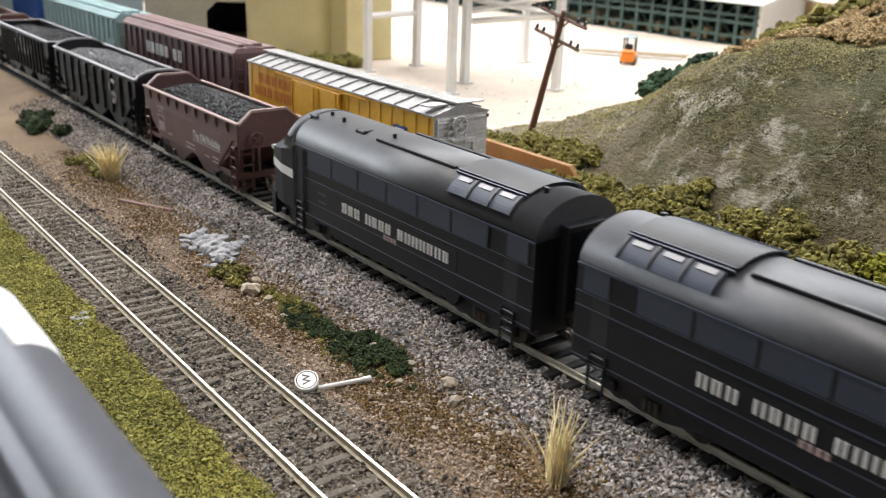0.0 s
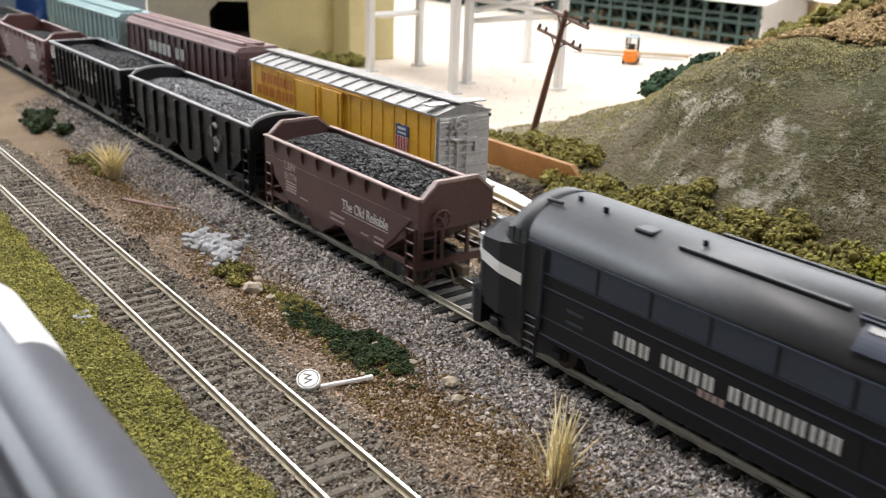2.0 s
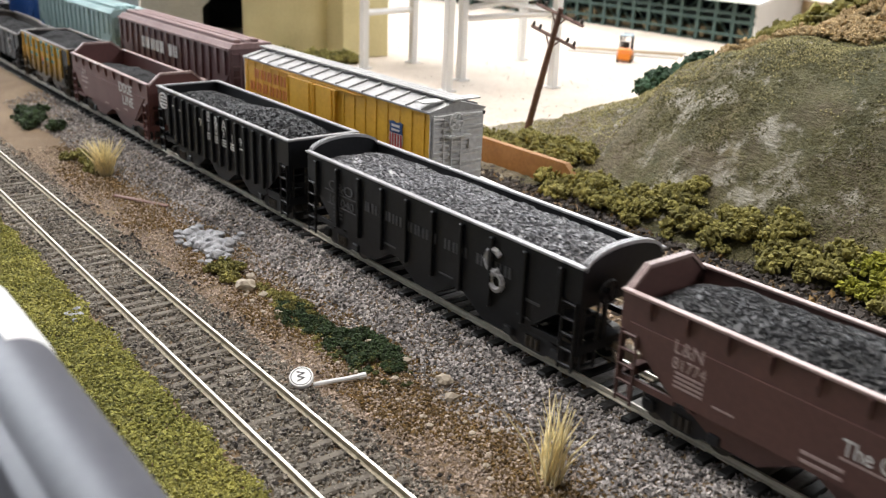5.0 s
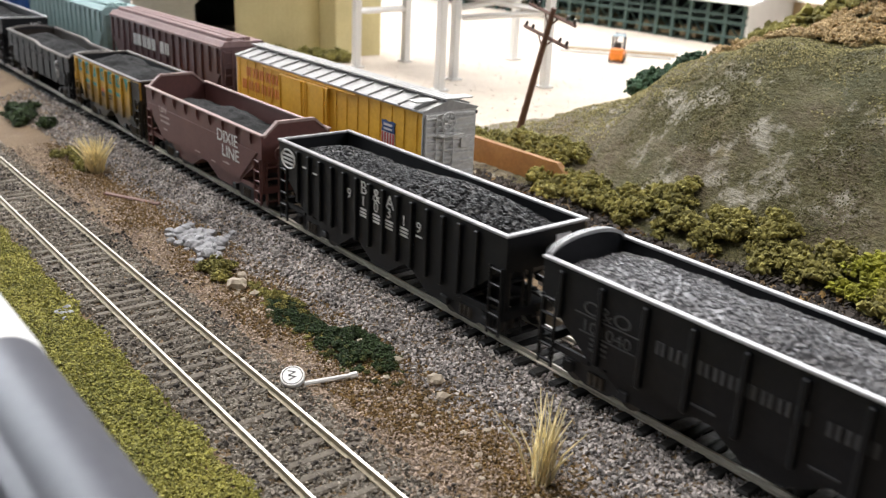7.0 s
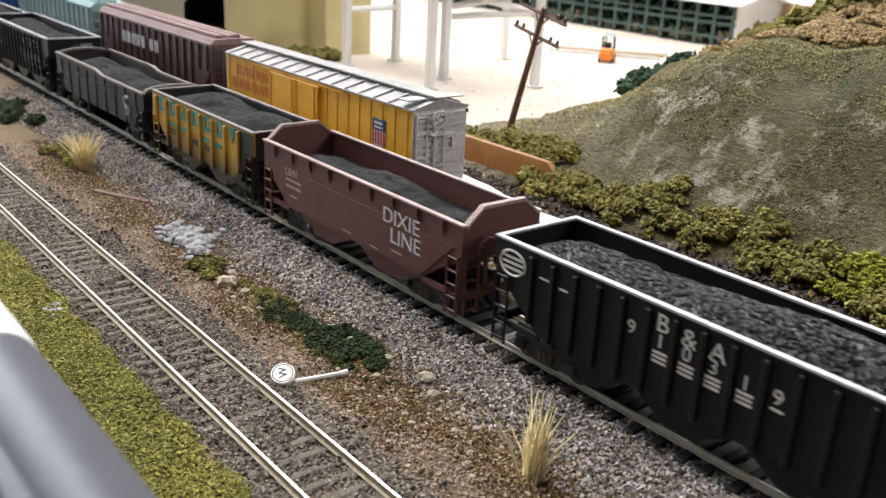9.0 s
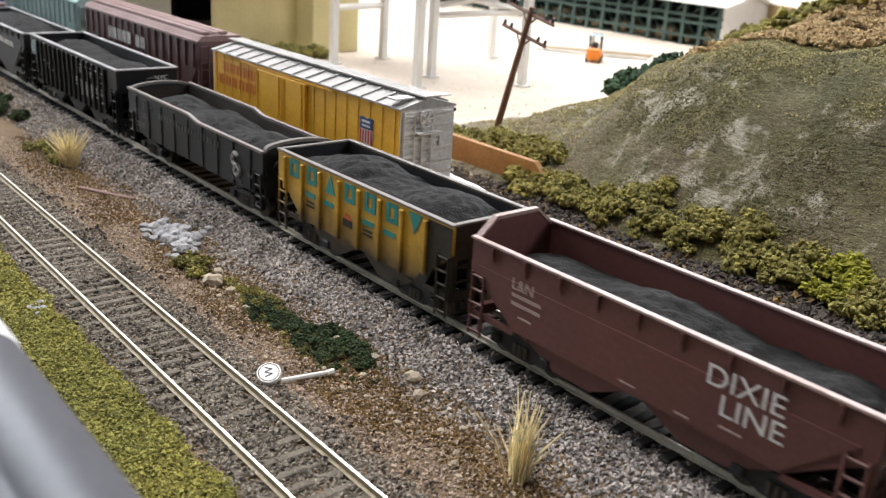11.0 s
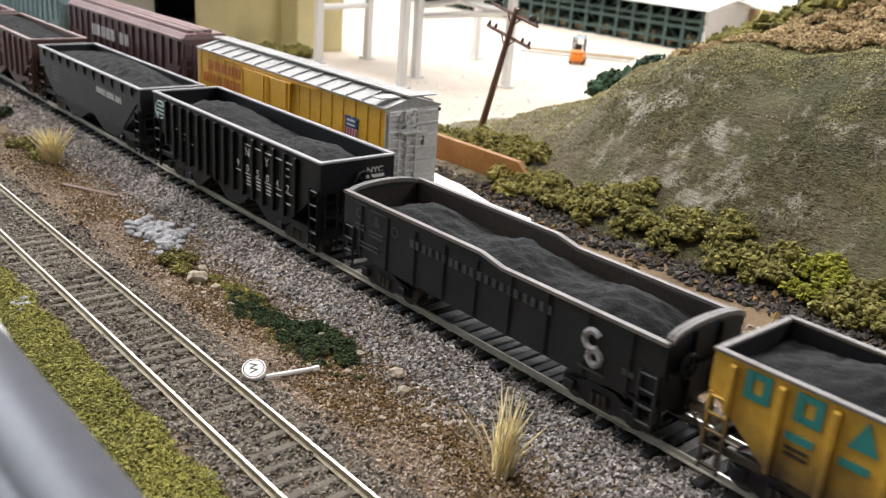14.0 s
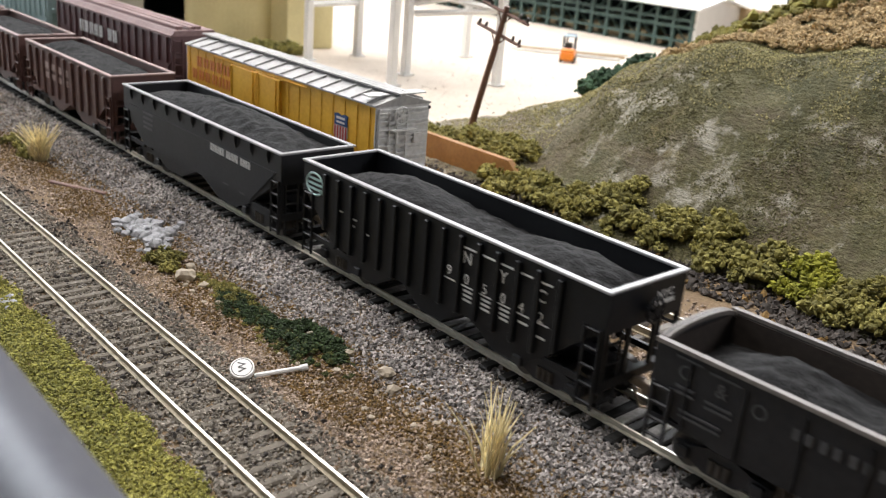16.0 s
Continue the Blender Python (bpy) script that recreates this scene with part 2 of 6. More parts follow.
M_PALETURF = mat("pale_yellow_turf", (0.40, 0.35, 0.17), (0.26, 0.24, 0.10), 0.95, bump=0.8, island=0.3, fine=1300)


def hill_material():
    """Mossy turf combed over pinkish plaster: bare on the western shoulder, with white scuffs of gauze and ochre patches."""
    m = mat("plaster_hillside", (0.145, 0.132, 0.056), (0.074, 0.071, 0.031), 0.95, coarse=70, fine=900, bump=0.6, dist=0.0008)
    n, l = m.node_tree.nodes, m.node_tree.links
    bsdf = n["Principled BSDF"]
    tc = n.new("ShaderNodeTexCoord")
    sep = n.new("ShaderNodeSeparateXYZ")
    l.new(tc.outputs["Object"], sep.inputs[0])
    sock = bsdf.inputs["Base Color"].links[0].from_socket

    def layer(fac, col):
        nonlocal sock
        mix = n.new("ShaderNodeMix")
        mix.data_type = "RGBA"
        l.new(fac, mix.inputs[0])
        l.new(sock, mix.inputs[6])
        mix.inputs[7].default_value = (*col, 1)
        sock = mix.outputs[2]

    def spots(scale, detail, stretch=(1, 1, 1)):
        nz = n.new("ShaderNodeTexNoise")
        nz.inputs["Scale"].default_value, nz.inputs["Detail"].default_value, nz.inputs["Roughness"].default_value = scale, detail, 0.7
        mp = n.new("ShaderNodeMapping")
        mp.inputs["Location"].default_value, mp.inputs["Scale"].default_value = (scale * 0.37, scale * 0.11, 0.3), stretch
        l.new(tc.outputs["Object"], mp.inputs[0])
        l.new(mp.outputs[0], nz.inputs["Vector"])
        return nz.outputs["Fac"]

    def clamped(sock_in, lo, hi, top=1.0):
        mr = n.new("ShaderNodeMapRange")
        mr.inputs["From Min"].default_value, mr.inputs["From Max"].default_value, mr.inputs["To Max"].default_value = lo, hi, top
        l.new(sock_in, mr.inputs["Value"])
        return mr.outputs[0]

    # bare plaster grows towards the western shoulder
    west = n.new("ShaderNodeMath")
    west.operation, west.inputs[1].default_value = "MULTIPLY_ADD", -2.6
    l.new(sep.outputs["X"], west.inputs[0])
    l.new(spots(30, 6), west.inputs[2])
    layer(clamped(west.outputs[0], 1.05, 1.26, 0.85), (0.245, 0.205, 0.155))
    layer(clamped(spots(22, 6), 0.48, 0.62, 0.75), (0.135, 0.105, 0.070))
    layer(clamped(spots(45, 3), 0.50, 0.64, 0.7), (0.062, 0.066, 0.028))
    layer(clamped(spots(58, 14, (1, 1, 0.6)), 0.535, 0.62, 0.9), (0.42, 0.395, 0.33))
    layer(clamped(spots(30, 5), 0.58, 0.70, 0.7), (0.23, 0.185, 0.070))
    layer(clamped(spots(420, 4, (1, 1, 2.2)), 0.52, 0.62, 0.6), (0.22, 0.20, 0.115))
    l.new(sock, bsdf.inputs["Base Color"])
    # combed fibres
    bp = n.new("ShaderNodeBump")
    bp.inputs["Strength"].default_value, bp.inputs["Distance"].default_value = 1.0, 0.0030
    l.new(spots(330, 5, (0.7, 1.0, 2.4)), bp.inputs["Height"])
    old = bsdf.inputs["Normal"].links[0].from_node
    l.new(old.outputs[0], bp.inputs["Normal"])
    l.new(bp.outputs[0], bsdf.inputs["Normal"])
    return m


M_HILL = hill_material()
M_DULLRIM = mat("dull_grey_rim", (0.19, 0.172, 0.158), (0.115, 0.102, 0.092), 0.5, bump=0.1)
M_GRIMYLINING = mat("rusty_sooty_lining", (0.046, 0.036, 0.030), (0.026, 0.021, 0.018), 0.75, bump=0.2, spec=0.3)
# white that paints the window's highlight on the guard rail
M_HIGHLIGHT = mat("painted_highlight_white", (0.80, 0.80, 0.79), (0.74, 0.74, 0.73), 0.3, bump=0.02)
M_NICKEL = mat("nickel_rail", (0.55, 0.52, 0.44), (0.42, 0.39, 0.32), 0.4, metal=0.1, bump=0.1)
# tie tops: dust, and the light from behind painted in as pale grey
M_LITTIE = mat("dusty_lit_tie_top", (0.36, 0.345, 0.33), (0.19, 0.18, 0.17), 0.8, bump=0.5, fine=900)
M_FADEDRED = mat("faded_orange_lettering", (0.58, 0.14, 0.02), (0.62, 0.22, 0.03), 0.5, bump=0, fine=900)
M_GLOWPANE = bpy.data.materials.new("glowing_window_pane")
M_GLOWPANE.use_nodes = True
M_GLOWPANE.node_tree.nodes["Principled BSDF"].inputs["Emission Color"].default_value = (0.9, 0.96, 1.0, 1)
M_GLOWPANE.node_tree.nodes["Principled BSDF"].inputs["Emission Strength"].default_value = 2.2
M_DIRT = mat("brown_dirt", (0.21, 0.145, 0.080), (0.115, 0.075, 0.040), 0.95, coarse=35, fine=900, bump=1.0, dist=0.0006)


# ---- mesh helpers (centimetres) ----
def at(x, y, z, rz=0, rx=0, ry=0):
    return pose(x * 0.01, y * 0.01, z * 0.01, rx, ry, rz)


def part(name, bm, material, parent=None, label="", smooth=False):
    """Link a bmesh, drawn in centimetres, as one mesh object under its thing."""
    bmesh.ops.scale(bm, vec=(0.01, 0.01, 0.01), verts=bm.verts)
    me = bpy.data.meshes.new(name)
    bm.to_mesh(me)
    bm.free()
    if smooth:
        me.polygons.foreach_set("use_smooth", [len(p.vertices) < 5 for p in me.polygons])
    me.materials.append(material)
    ob = new(name, me)
    ob.parent = parent
    if label:
        ob["label"] = label
    return ob


def again(ob, x, y, z, rz=0, rx=0, ry=0, parent=None):
    """The same part once more at another place, sharing its mesh."""
    o = bpy.data.objects.new(ob.name.split(".")[0], ob.data)
    scene.collection.objects.link(o)
    o.parent = parent or ob.parent
    o.matrix_basis = at(x, y, z, rz, rx, ry)
    return o


def thing(name, x, y, z, label, category, group="", rz=0, kind=""):
    ob = new(name)
    ob.empty_display_size = 0.01
    ob.matrix_basis = at(x, y, z, rz)
    return tagged(ob, label, category, group, kind)


def box(bm, x0, x1, y0, y1, z0, z1, bevel=0.0):
    r = bmesh.ops.create_cube(bm, size=1)
    for v in r["verts"]:
        v.co = Vector((x0 + (v.co.x + 0.5) * (x1 - x0), y0 + (v.co.y + 0.5) * (y1 - y0), z0 + (v.co.z + 0.5) * (z1 - z0)))
    if bevel:
        es = list({e for v in r["verts"] for e in v.link_edges})
        bmesh.ops.bevel(bm, geom=es, offset=bevel, segments=1, affect="EDGES")
    return bm


def boxes(*specs, bevel=0.0):
    bm = bmesh.new()
    for s in specs:
        box(bm, *s, bevel=bevel)
    return bm


def rod(bm, a, b, r, seg=8, r2=None):
    a, b = Vector(a), Vector(b)
    d = b - a
    q = d.to_track_quat("Z", "Y").to_matrix().to_4x4()
    bmesh.ops.create_cone(bm, cap_ends=True, segments=seg, radius1=r, radius2=r if r2 is None else r2, depth=d.length, matrix=Matrix.Translation((a + b) / 2) @ q)
    return bm


def rods(items, r, seg=6):
    bm = bmesh.new()
    for a, b in items:
        rod(bm, a, b, r, seg)
    return bm


def prism(outline, y0, y1):
    """A plate: an outline in x and z, from y0 to y1."""
    bm = bmesh.new()
    a = [bm.verts.new((x, y0, z)) for x, z in outline]
    b = [bm.verts.new((x, y1, z)) for x, z in outline]
    bm.faces.new(a)
    bm.faces.new(b[::-1])
    for k in range(len(a)):
        j = (k + 1) % len(a)
        bm.faces.new((a[j], a[k], b[k], b[j]))
    bmesh.ops.recalc_face_normals(bm, faces=bm.faces)
    return bm


def xprism(outline, x0, x1):
    """A plate across the track: an outline in y and z, from x0 to x1."""
    bm = prism(outline, x0, x1)
    for v in bm.verts:
        v.co = Vector((v.co.y, v.co.x, v.co.z))
    bmesh.ops.recalc_face_normals(bm, faces=bm.faces)
    return bm


def text_mesh(words, size, extrude=0.006, width=1.0):
    cu = bpy.data.curves.new("lettering", "FONT")
    cu.body, cu.size, cu.extrude, cu.align_x = words, size * 0.01, extrude * 0.01, "LEFT"
    tmp = bpy.data.objects.new("lettering", cu)
    me = bpy.data.meshes.new_from_object(tmp)
    bpy.data.objects.remove(tmp)
    bpy.data.curves.remove(cu)
    for v in me.vertices:
        v.co.x *= width
    return me


def lettering(words, size, x, y, z, material, parent, width=1.0, face="side", name="lettering"):
    """Words on a side that faces -y, or on an end that faces +x."""
    me = text_mesh(words, size, width=width)
    me.materials.append(material)
    ob = new(name, me)
    ob.parent = parent
    ob.matrix_basis = at(x, y, z, rx=90) if face == "side" else at(x, y, z, rx=90, rz=90)
    return ob


def bars(items, y, material, parent, name="marking", face="side"):
    """Plain bars (x0, x1, z0, z1) on a side at y, or on an end at x."""
    for x0, x1, z0, z1 in items:
        spec = (x0, x1, y - 0.012, y + 0.01, z0, z1) if face == "side" else (y - 0.01, y + 0.012, x0, x1, z0, z1)
        part(name, boxes(spec), material, parent)


def glyphs(counts, x, z, h, pitch, y, material, parent, rise=0.0):
    """A painted company name as plain marks, a pair of upright bars a letter; counts: letters word by word."""
    rng = random.Random(len(counts) * 7 + int(h * 100))
    for c in counts:
        for k in range(c):
            w, t = pitch * rng.uniform(0.64, 0.76), pitch * 0.26
            specs = [(x, x + t, z, z + h), (x + w - t, x + w, z, z + h)]
            part("letter_block", boxes(*[(p, q, y - 0.012, y + 0.01, u, v) for p, q, u, v in specs]), material, parent)
            x += pitch
            z += rise
        x += pitch * 0.75


def grains(name, spots, size, material, label="", category="", kind="stuff", parent=None, flat=0.75, seed=1):
    """Thousands of small crushed stones in one mesh: spots are rows of x, y, z in centimetres."""
    rng = np.random.default_rng(seed)
    spots = np.asarray(spots, float)
    n = len(spots)
    base = np.array([(1, 0, 0), (-1, 0, 0), (0, 1, 0), (0, -1, 0), (0, 0, 1), (0, 0, -1)], float)
    faces = np.array([(0, 2, 4), (2, 1, 4), (1, 3, 4), (3, 0, 4), (2, 0, 5), (1, 2, 5), (3, 1, 5), (0, 3, 5)])
    s = size * rng.uniform(0.55, 1.35, (n, 1, 1))
    v = base[None] * s * rng.uniform(0.6, 1.25, (n, 6, 3))
    v[:, :, 2] *= flat
    v = v + rng.normal(0, 0.18, (n, 6, 3)) * s
    a = rng.uniform(0, 6.28, n)
    c, si = np.cos(a)[:, None], np.sin(a)[:, None]
    x, y = v[:, :, 0] * c - v[:, :, 1] * si, v[:, :, 0] * si + v[:, :, 1] * c
    b = rng.uniform(-0.9, 0.9, n)
    c, si = np.cos(b)[:, None], np.sin(b)[:, None]
    x, z = x * c - v[:, :, 2] * si, x * si + v[:, :, 2] * c
    co = (np.stack([x, y, z], -1) + spots[:, None]).reshape(-1, 3) * 0.01
    f = (faces[None] + 6 * np.arange(n)[:, None, None]).reshape(-1, 3)
    me = bpy.data.meshes.new(name)
    me.from_pydata(co.tolist(), [], f.tolist())
    me.materials.append(material)
    ob = new(name, me)
    ob.parent = parent
    if label:
        tagged(ob, label, category, kind=kind)
    elif kind:
        ob["kind"] = kind
    return ob


def lump(seed, r, squash=0.8, sub=1, rough=0.3):
    """A rough stone or tuft of foam."""
    bm = bmesh.new()
    bmesh.ops.create_icosphere(bm, subdivisions=sub, radius=r)
    for v in bm.verts:
        d = noise.noise(v.co / r * 1.7 + Vector((seed * 3.1, seed * 1.7, 0)))
        v.co *= 1 + rough * d * 1.6
        v.co.z *= squash
    return bm


def foam(name, blobs, material, label, category, group="", seed=0):
    """Clump foliage: each blob (x, y, z, radius) is torn foam of many small lumps with gaps."""
    rng = np.random.default_rng(seed + 11)
    ico = bmesh.new()
    bmesh.ops.create_icosphere(ico, subdivisions=1, radius=1)
    base = np.array([v.co[:] for v in ico.verts])
    tri = np.array([[v.index for v in f.verts] for f in ico.faces])
    ico.free()
    cos, faces, k = [], [], 0
    for x, y, z, r in blobs:
        n = int(34 + 50 * min(r, 1.2))
        cos.append(base * (0.62 * r * rng.uniform(0.8, 1.15, (len(base), 1))) * (1, 1, 0.8) + np.array((x, y, z)))
        faces.append(tri + k)
        k += len(base)
        for _ in range(n):
            d = rng.normal(0, 1, 3)
            d /= np.linalg.norm(d)
            d[2] = abs(d[2]) * 0.85 - 0.1
            p = np.array((x, y, z)) + d * r * rng.uniform(0.45, 1.0)
            s = r * rng.uniform(0.08, 0.24)
            v = base * (s * rng.uniform(0.5, 1.5, (len(base), 1))) * rng.uniform(0.7, 1.2, 3)
            cos.append(v + p)
            faces.append(tri + k)
            k += len(base)
    me = bpy.data.meshes.new(name)
    me.from_pydata((np.concatenate(cos) * 0.01).tolist(), [], np.concatenate(faces).tolist())
    me.materials.append(material)
    return tagged(new(name, me), label, category, group)


# ---- the room ----
def slab(name, x0, x1, y0, y1, z0, z1, material, label, category):
    return tagged(part(name, boxes((x0, x1, y0, y1, z0, z1)), material), label, category, kind="structure")


slab("floor", -420, 320, -320, 420, -122, -112, M_FLOOR, "plain grey floor of the exhibition room", "floor")
slab("ceiling", -420, 320, -320, 420, 190, 200, M_WALL, "plain drab ceiling of the room", "ceiling")
slab("wall_north", -420, 320, 320, 330, -112, 190, M_WALL, "plain drab wall behind the layout", "wall")
slab("wall_south", -420, 320, -330, -320, -112, 190, M_WALL, "plain drab wall behind the camera", "wall")
slab("wall_west", -430, -420, -330, 330, -112, 190, M_WALL, "plain drab end wall of the room", "wall")
slab("wall_east", 320, 330, -330, 330, -112, 190, M_WALL, "plain drab end wall of the room", "wall")


def window(name, x, y, rz, half, z0, z1, label):
    w = thing(name, x, y, 0, label, "window", rz=rz, kind="structure")
    part("pane", boxes((-half, half, -0.6, 0.4, z0, z1)), M_GLOWPANE, w, "glowing window pane")
    for k in (-half, 0, half):
        part("mullion", boxes((k - 3, k + 3, -3.0, -0.7, z0, z1)), M_WALL, w)
    for z in (z0, z1):
        part("transom", boxes((-half, half, -3.4, -0.7, z - 3, z + 3)), M_WALL, w)


window("window_1", -175, 319.0, 0, 215, -20, 150, "wide bright window in the wall behind the layout")
# unseen; added only to account for the fill lamp at this end
window("added_end_window", -419.0, -90, 90, 120, 5, 145, "unseen bright window added to the far end wall")


# ---- ground ----
def ramp(v, a, b):
    t = min(max((v - a) / (b - a), 0), 1)
    return t * t * (3 - 2 * t)


def ground_z(x, y):
    """Height of the layout's surface under tracks, ditch and yard."""
    z = -0.80
    z += 0.35 * ramp(y, -4.1, -2.1)
    z -= 0.16 * ramp(y, 2.2, 3.2) - 0.16 * ramp(y, 3.3, 4.0)
    z += 0.14 * ramp(y, -2.5, -1.75) * (1 - ramp(y, 1.75, 2.5))
    z += 0.06 * noise.noise(Vector((x * 0.5, y * 0.5, 1.0))) * (1 - ramp(y, -4.2, -3.4) * (1 - ramp(y, 7.5, 9)))
    z += 0.05 * noise.noise(Vector((x * 1.6, y * 1.6, 4.0))) * (1 - ramp(y, -4.2, -3.4))
    z -= 0.08 * ramp(y, 7.2, 9.5)
    if y < -10.0:
        z -= 0.05 * ramp(-y, 10.0, 12.0)
    return z


def sheet(name, xs, ys, height, material, label, category):
    bm = bmesh.new()
    rows = [[bm.verts.new((x, y, height(x, y))) for x in xs] for y in ys]
    for a, b in zip(rows, rows[1:]):
        for k in range(len(xs) - 1):
            bm.faces.new((a[k], a[k + 1], b[k + 1], b[k]))
    return tagged(part(name, bm, material, smooth=True), label, category, kind="structure")


def span(a, b, step):
    n = max(int(round((b - a) / step)), 1)
    return [a + (b - a) * k / n for k in range(n + 1)]


sheet("ground", span(-150, -45, 3) + span(-44, 14, 0.5)[0:] + span(16, 60, 4), span(-12.6, 13.0, 0.3), ground_z, M_DIRT, "brown dirt surface of the layout with scattered turf", "ground")
sheet("yard_ground", span(-230, 60, 4), span(13.0, 170, 3), lambda x, y: ground_z(x, y) if y < 13.1 else -0.48 + 0.08 * noise.noise(Vector((x * 0.12, y * 0.12, 0))), M_SAND, "pale sandy freight yard with scattered grit", "ground")
slab("fascia_board", -150, 60, -13.1, -12.6, -14, -0.85, M_TOWNSIDE, "brown board closing the front edge of the layout", "fascia")


slab("bench_top", -150, 60, -12.5, 170, -6.0, -1.6, M_TOWNSIDE, "wooden bench top carrying the layout", "bench")
for bx in (-140, -45, 50):
    for by in (-6, 160):
        slab("bench_leg", bx - 4, bx + 4, by - 4, by + 4, -112, -6.0, M_TOWNSIDE, "wooden leg of the layout's bench", "bench leg")


# ---- tracks ----
def track(name, y, z, x0, x1, label, tie_mat, tie_len, tie_w, pitch, tie_top, rail_h, head_mat, near=None, side_mat=None):
    """Two rails with head, web and foot on separate ties; z is the height of the rail head."""
    tr = thing(name, 0, y, z, label, "railway track", kind="structure")
    tie = None
    n = int((x1 - x0) / pitch)
    lo, hi = near if near else (x0, x1)
    far = bmesh.new()
    rng = random.Random(5)
    for k in range(n):
        x = x0 + k * pitch + rng.uniform(-0.04, 0.04)
        if lo <= x <= hi:
            if tie is None:
                tie = part("tie", boxes((-tie_w / 2, tie_w / 2, -tie_len / 2, tie_len / 2, -0.34, 0), bevel=0.05), tie_mat, tr)
                tie.matrix_basis = at(x, 0, tie_top - z, rng.uniform(-1.5, 1.5))
            else:
                again(tie, x, rng.uniform(-0.04, 0.04), tie_top - z + rng.uniform(-0.015, 0.01), rng.uniform(-1.8, 1.8))
        else:
            box(far, x - tie_w / 2, x + tie_w / 2, -tie_len / 2, tie_len / 2, tie_top - z - 0.34, tie_top - z)
    if len(far.verts):
        part("distant_ties", far, tie_mat, tr)["kind"] = "stuff"
    else:
        far.free()
    for s in (-0.86, 0.86):
        prof = [(s - 0.04, 0), (s + 0.04, 0), (s + 0.04, -0.06), (s + 0.014, -0.08), (s + 0.014, -rail_h + 0.04), (s + 0.1, -rail_h + 0.02), (s + 0.1, -rail_h - 0.01), (s - 0.1, -rail_h - 0.01), (s - 0.1, -rail_h + 0.02), (s - 0.014, -rail_h + 0.04), (s - 0.014, -0.08), (s - 0.04, -0.06)]
        rail = part("rail", xprism(prof, x0, x1), side_mat or M_RAILSIDE, tr)
        part("rail_head", xprism([(s - 0.036, 0.004), (s + 0.036, 0.004), (s + 0.036, -0.01), (s - 0.036, -0.01)], x0, x1), head_mat, rail, "bright worn running surface")
    return tr


MAIN = track("main_track", 0, 0, -118, 26, "main line of nickel rails on black plastic ties", M_TIEBLACK, 2.95, 0.36, 0.78, -0.16, 0.17, M_STEEL, (-70, 10), M_NICKEL)
# paler tops laid on the ties to paint in the light falling there
pad = part("lit_tie_top", boxes((-0.17, 0.17, -0.70, 0.70, -0.05, 0.05), bevel=0.03), M_LITTIE, MAIN, "dusty tie top between the rails, back light painted in")
pad.matrix_basis = at(-34.9, 0, -0.20)
prng = random.Random(8)
for k in range(1, 58):
    again(pad, -34.9 + 0.78 * k + prng.uniform(-0.05, 0.05), prng.uniform(-0.05, 0.05), -0.20 + prng.uniform(-0.03, 0.01), prng.uniform(-3, 3))
NEAR_Y = -8.59
NEARTRACK = track("siding_track", NEAR_Y, -0.5, -110, 20, "weathered brown siding with buried wooden ties", M_TIEGREY, 2.9, 0.30, 0.62, -0.715, 0.21, M_STEEL, (-46, 2))
YARD_Y = 5.5
YARDTRACK = track("yard_track", YARD_Y, 0, -130, 16, "yard track holding parked freight cars", M_TIEPALE, 3.2, 0.34, 0.8, -0.24, 0.25, M_STEEL, (-30, 0))
spur = thing("spur_rail", 0, 0, 0, "rusty stub rails beside the white card strip", "railway track", kind="structure")
for off in (0.0, -1.72):
    r = part("rail", boxes((0, 14, -0.05, 0.05, -0.26, 0), (0, 14, -0.1, 0.1, -0.30, -0.25)), M_RAILSIDE, spur)
    r.matrix_basis = at(-30.0, 9.85 + off, -0.06, -8.8)


# loose ballast, grit and turf
RNG = np.random.default_rng(7)


def scatter(n, x0, x1, y0, y1, lift=0.0, jitter=0.03, keep=None, bias=1.0):
    """n spots on the ground, denser towards the near end for bias over 1."""
    u = RNG.uniform(0, 1, n) ** (1 / bias)
    xs, ys = x0 + (x1 - x0) * u, RNG.uniform(y0, y1, n)
    out = []
    for x, y in zip(xs.tolist(), ys.tolist()):
        if keep is None or keep(x, y):
            out.append((x, y, ground_z(x, y) + lift + RNG.uniform(-jitter, jitter)))
    return out


def patch(x, y, seed, scale=0.35):
    return noise.noise(Vector((x * scale + seed, y * scale, seed * 2.0)))


def toe(x):
    return -3.95 + 0.35 * noise.noise(Vector((x * 0.4, 7.0, 0)))


grains("ballast", scatter(60000, -60, 9, -4.5, -0.95, 0.01, 0.05, lambda x, y: y > toe(x) + RNG.uniform(-0.35, 0.25), 1.5), 0.068, M_GRAVEL, "grey crushed stone ballast on the main line's shoulder", "ballast", seed=2)
grains("ballast_between_rails", scatter(9000, -50, 9, -1.0, 2.6, 0.02, 0.03, None, 1.4), 0.075, M_GRAVEL, "grey crushed stone ballast between the main line's ties", "ballast", seed=3)
grains("yard_ballast", scatter(7000, -45, 8, 2.6, 9.0, 0.02, 0.04, None, 1.4), 0.09, M_PALEGRIT, "pale grit and ballast round the yard track", "ballast", seed=4)
grains("siding_ballast", scatter(36000, -50, 3, -10.3, -6.7, 0.045, 0.055, lambda x, y: abs(abs(y - NEAR_Y) - 0.86) > 0.12, 1.3), 0.058, M_OLDGRAVEL, "old brown ballast burying the siding's ties", "ballast", seed=5)
grains("cinders", scatter(2800, -46, 3, -10.2, -6.3, 0.09, 0.04, lambda x, y: patch(x, y, 3.0, 0.8) > 0.0 and abs(abs(y - NEAR_Y) - 0.86) > 0.12, 1.3), 0.075, M_DARKCINDER, "dark cinders strewn along the siding", "cinders", seed=6)
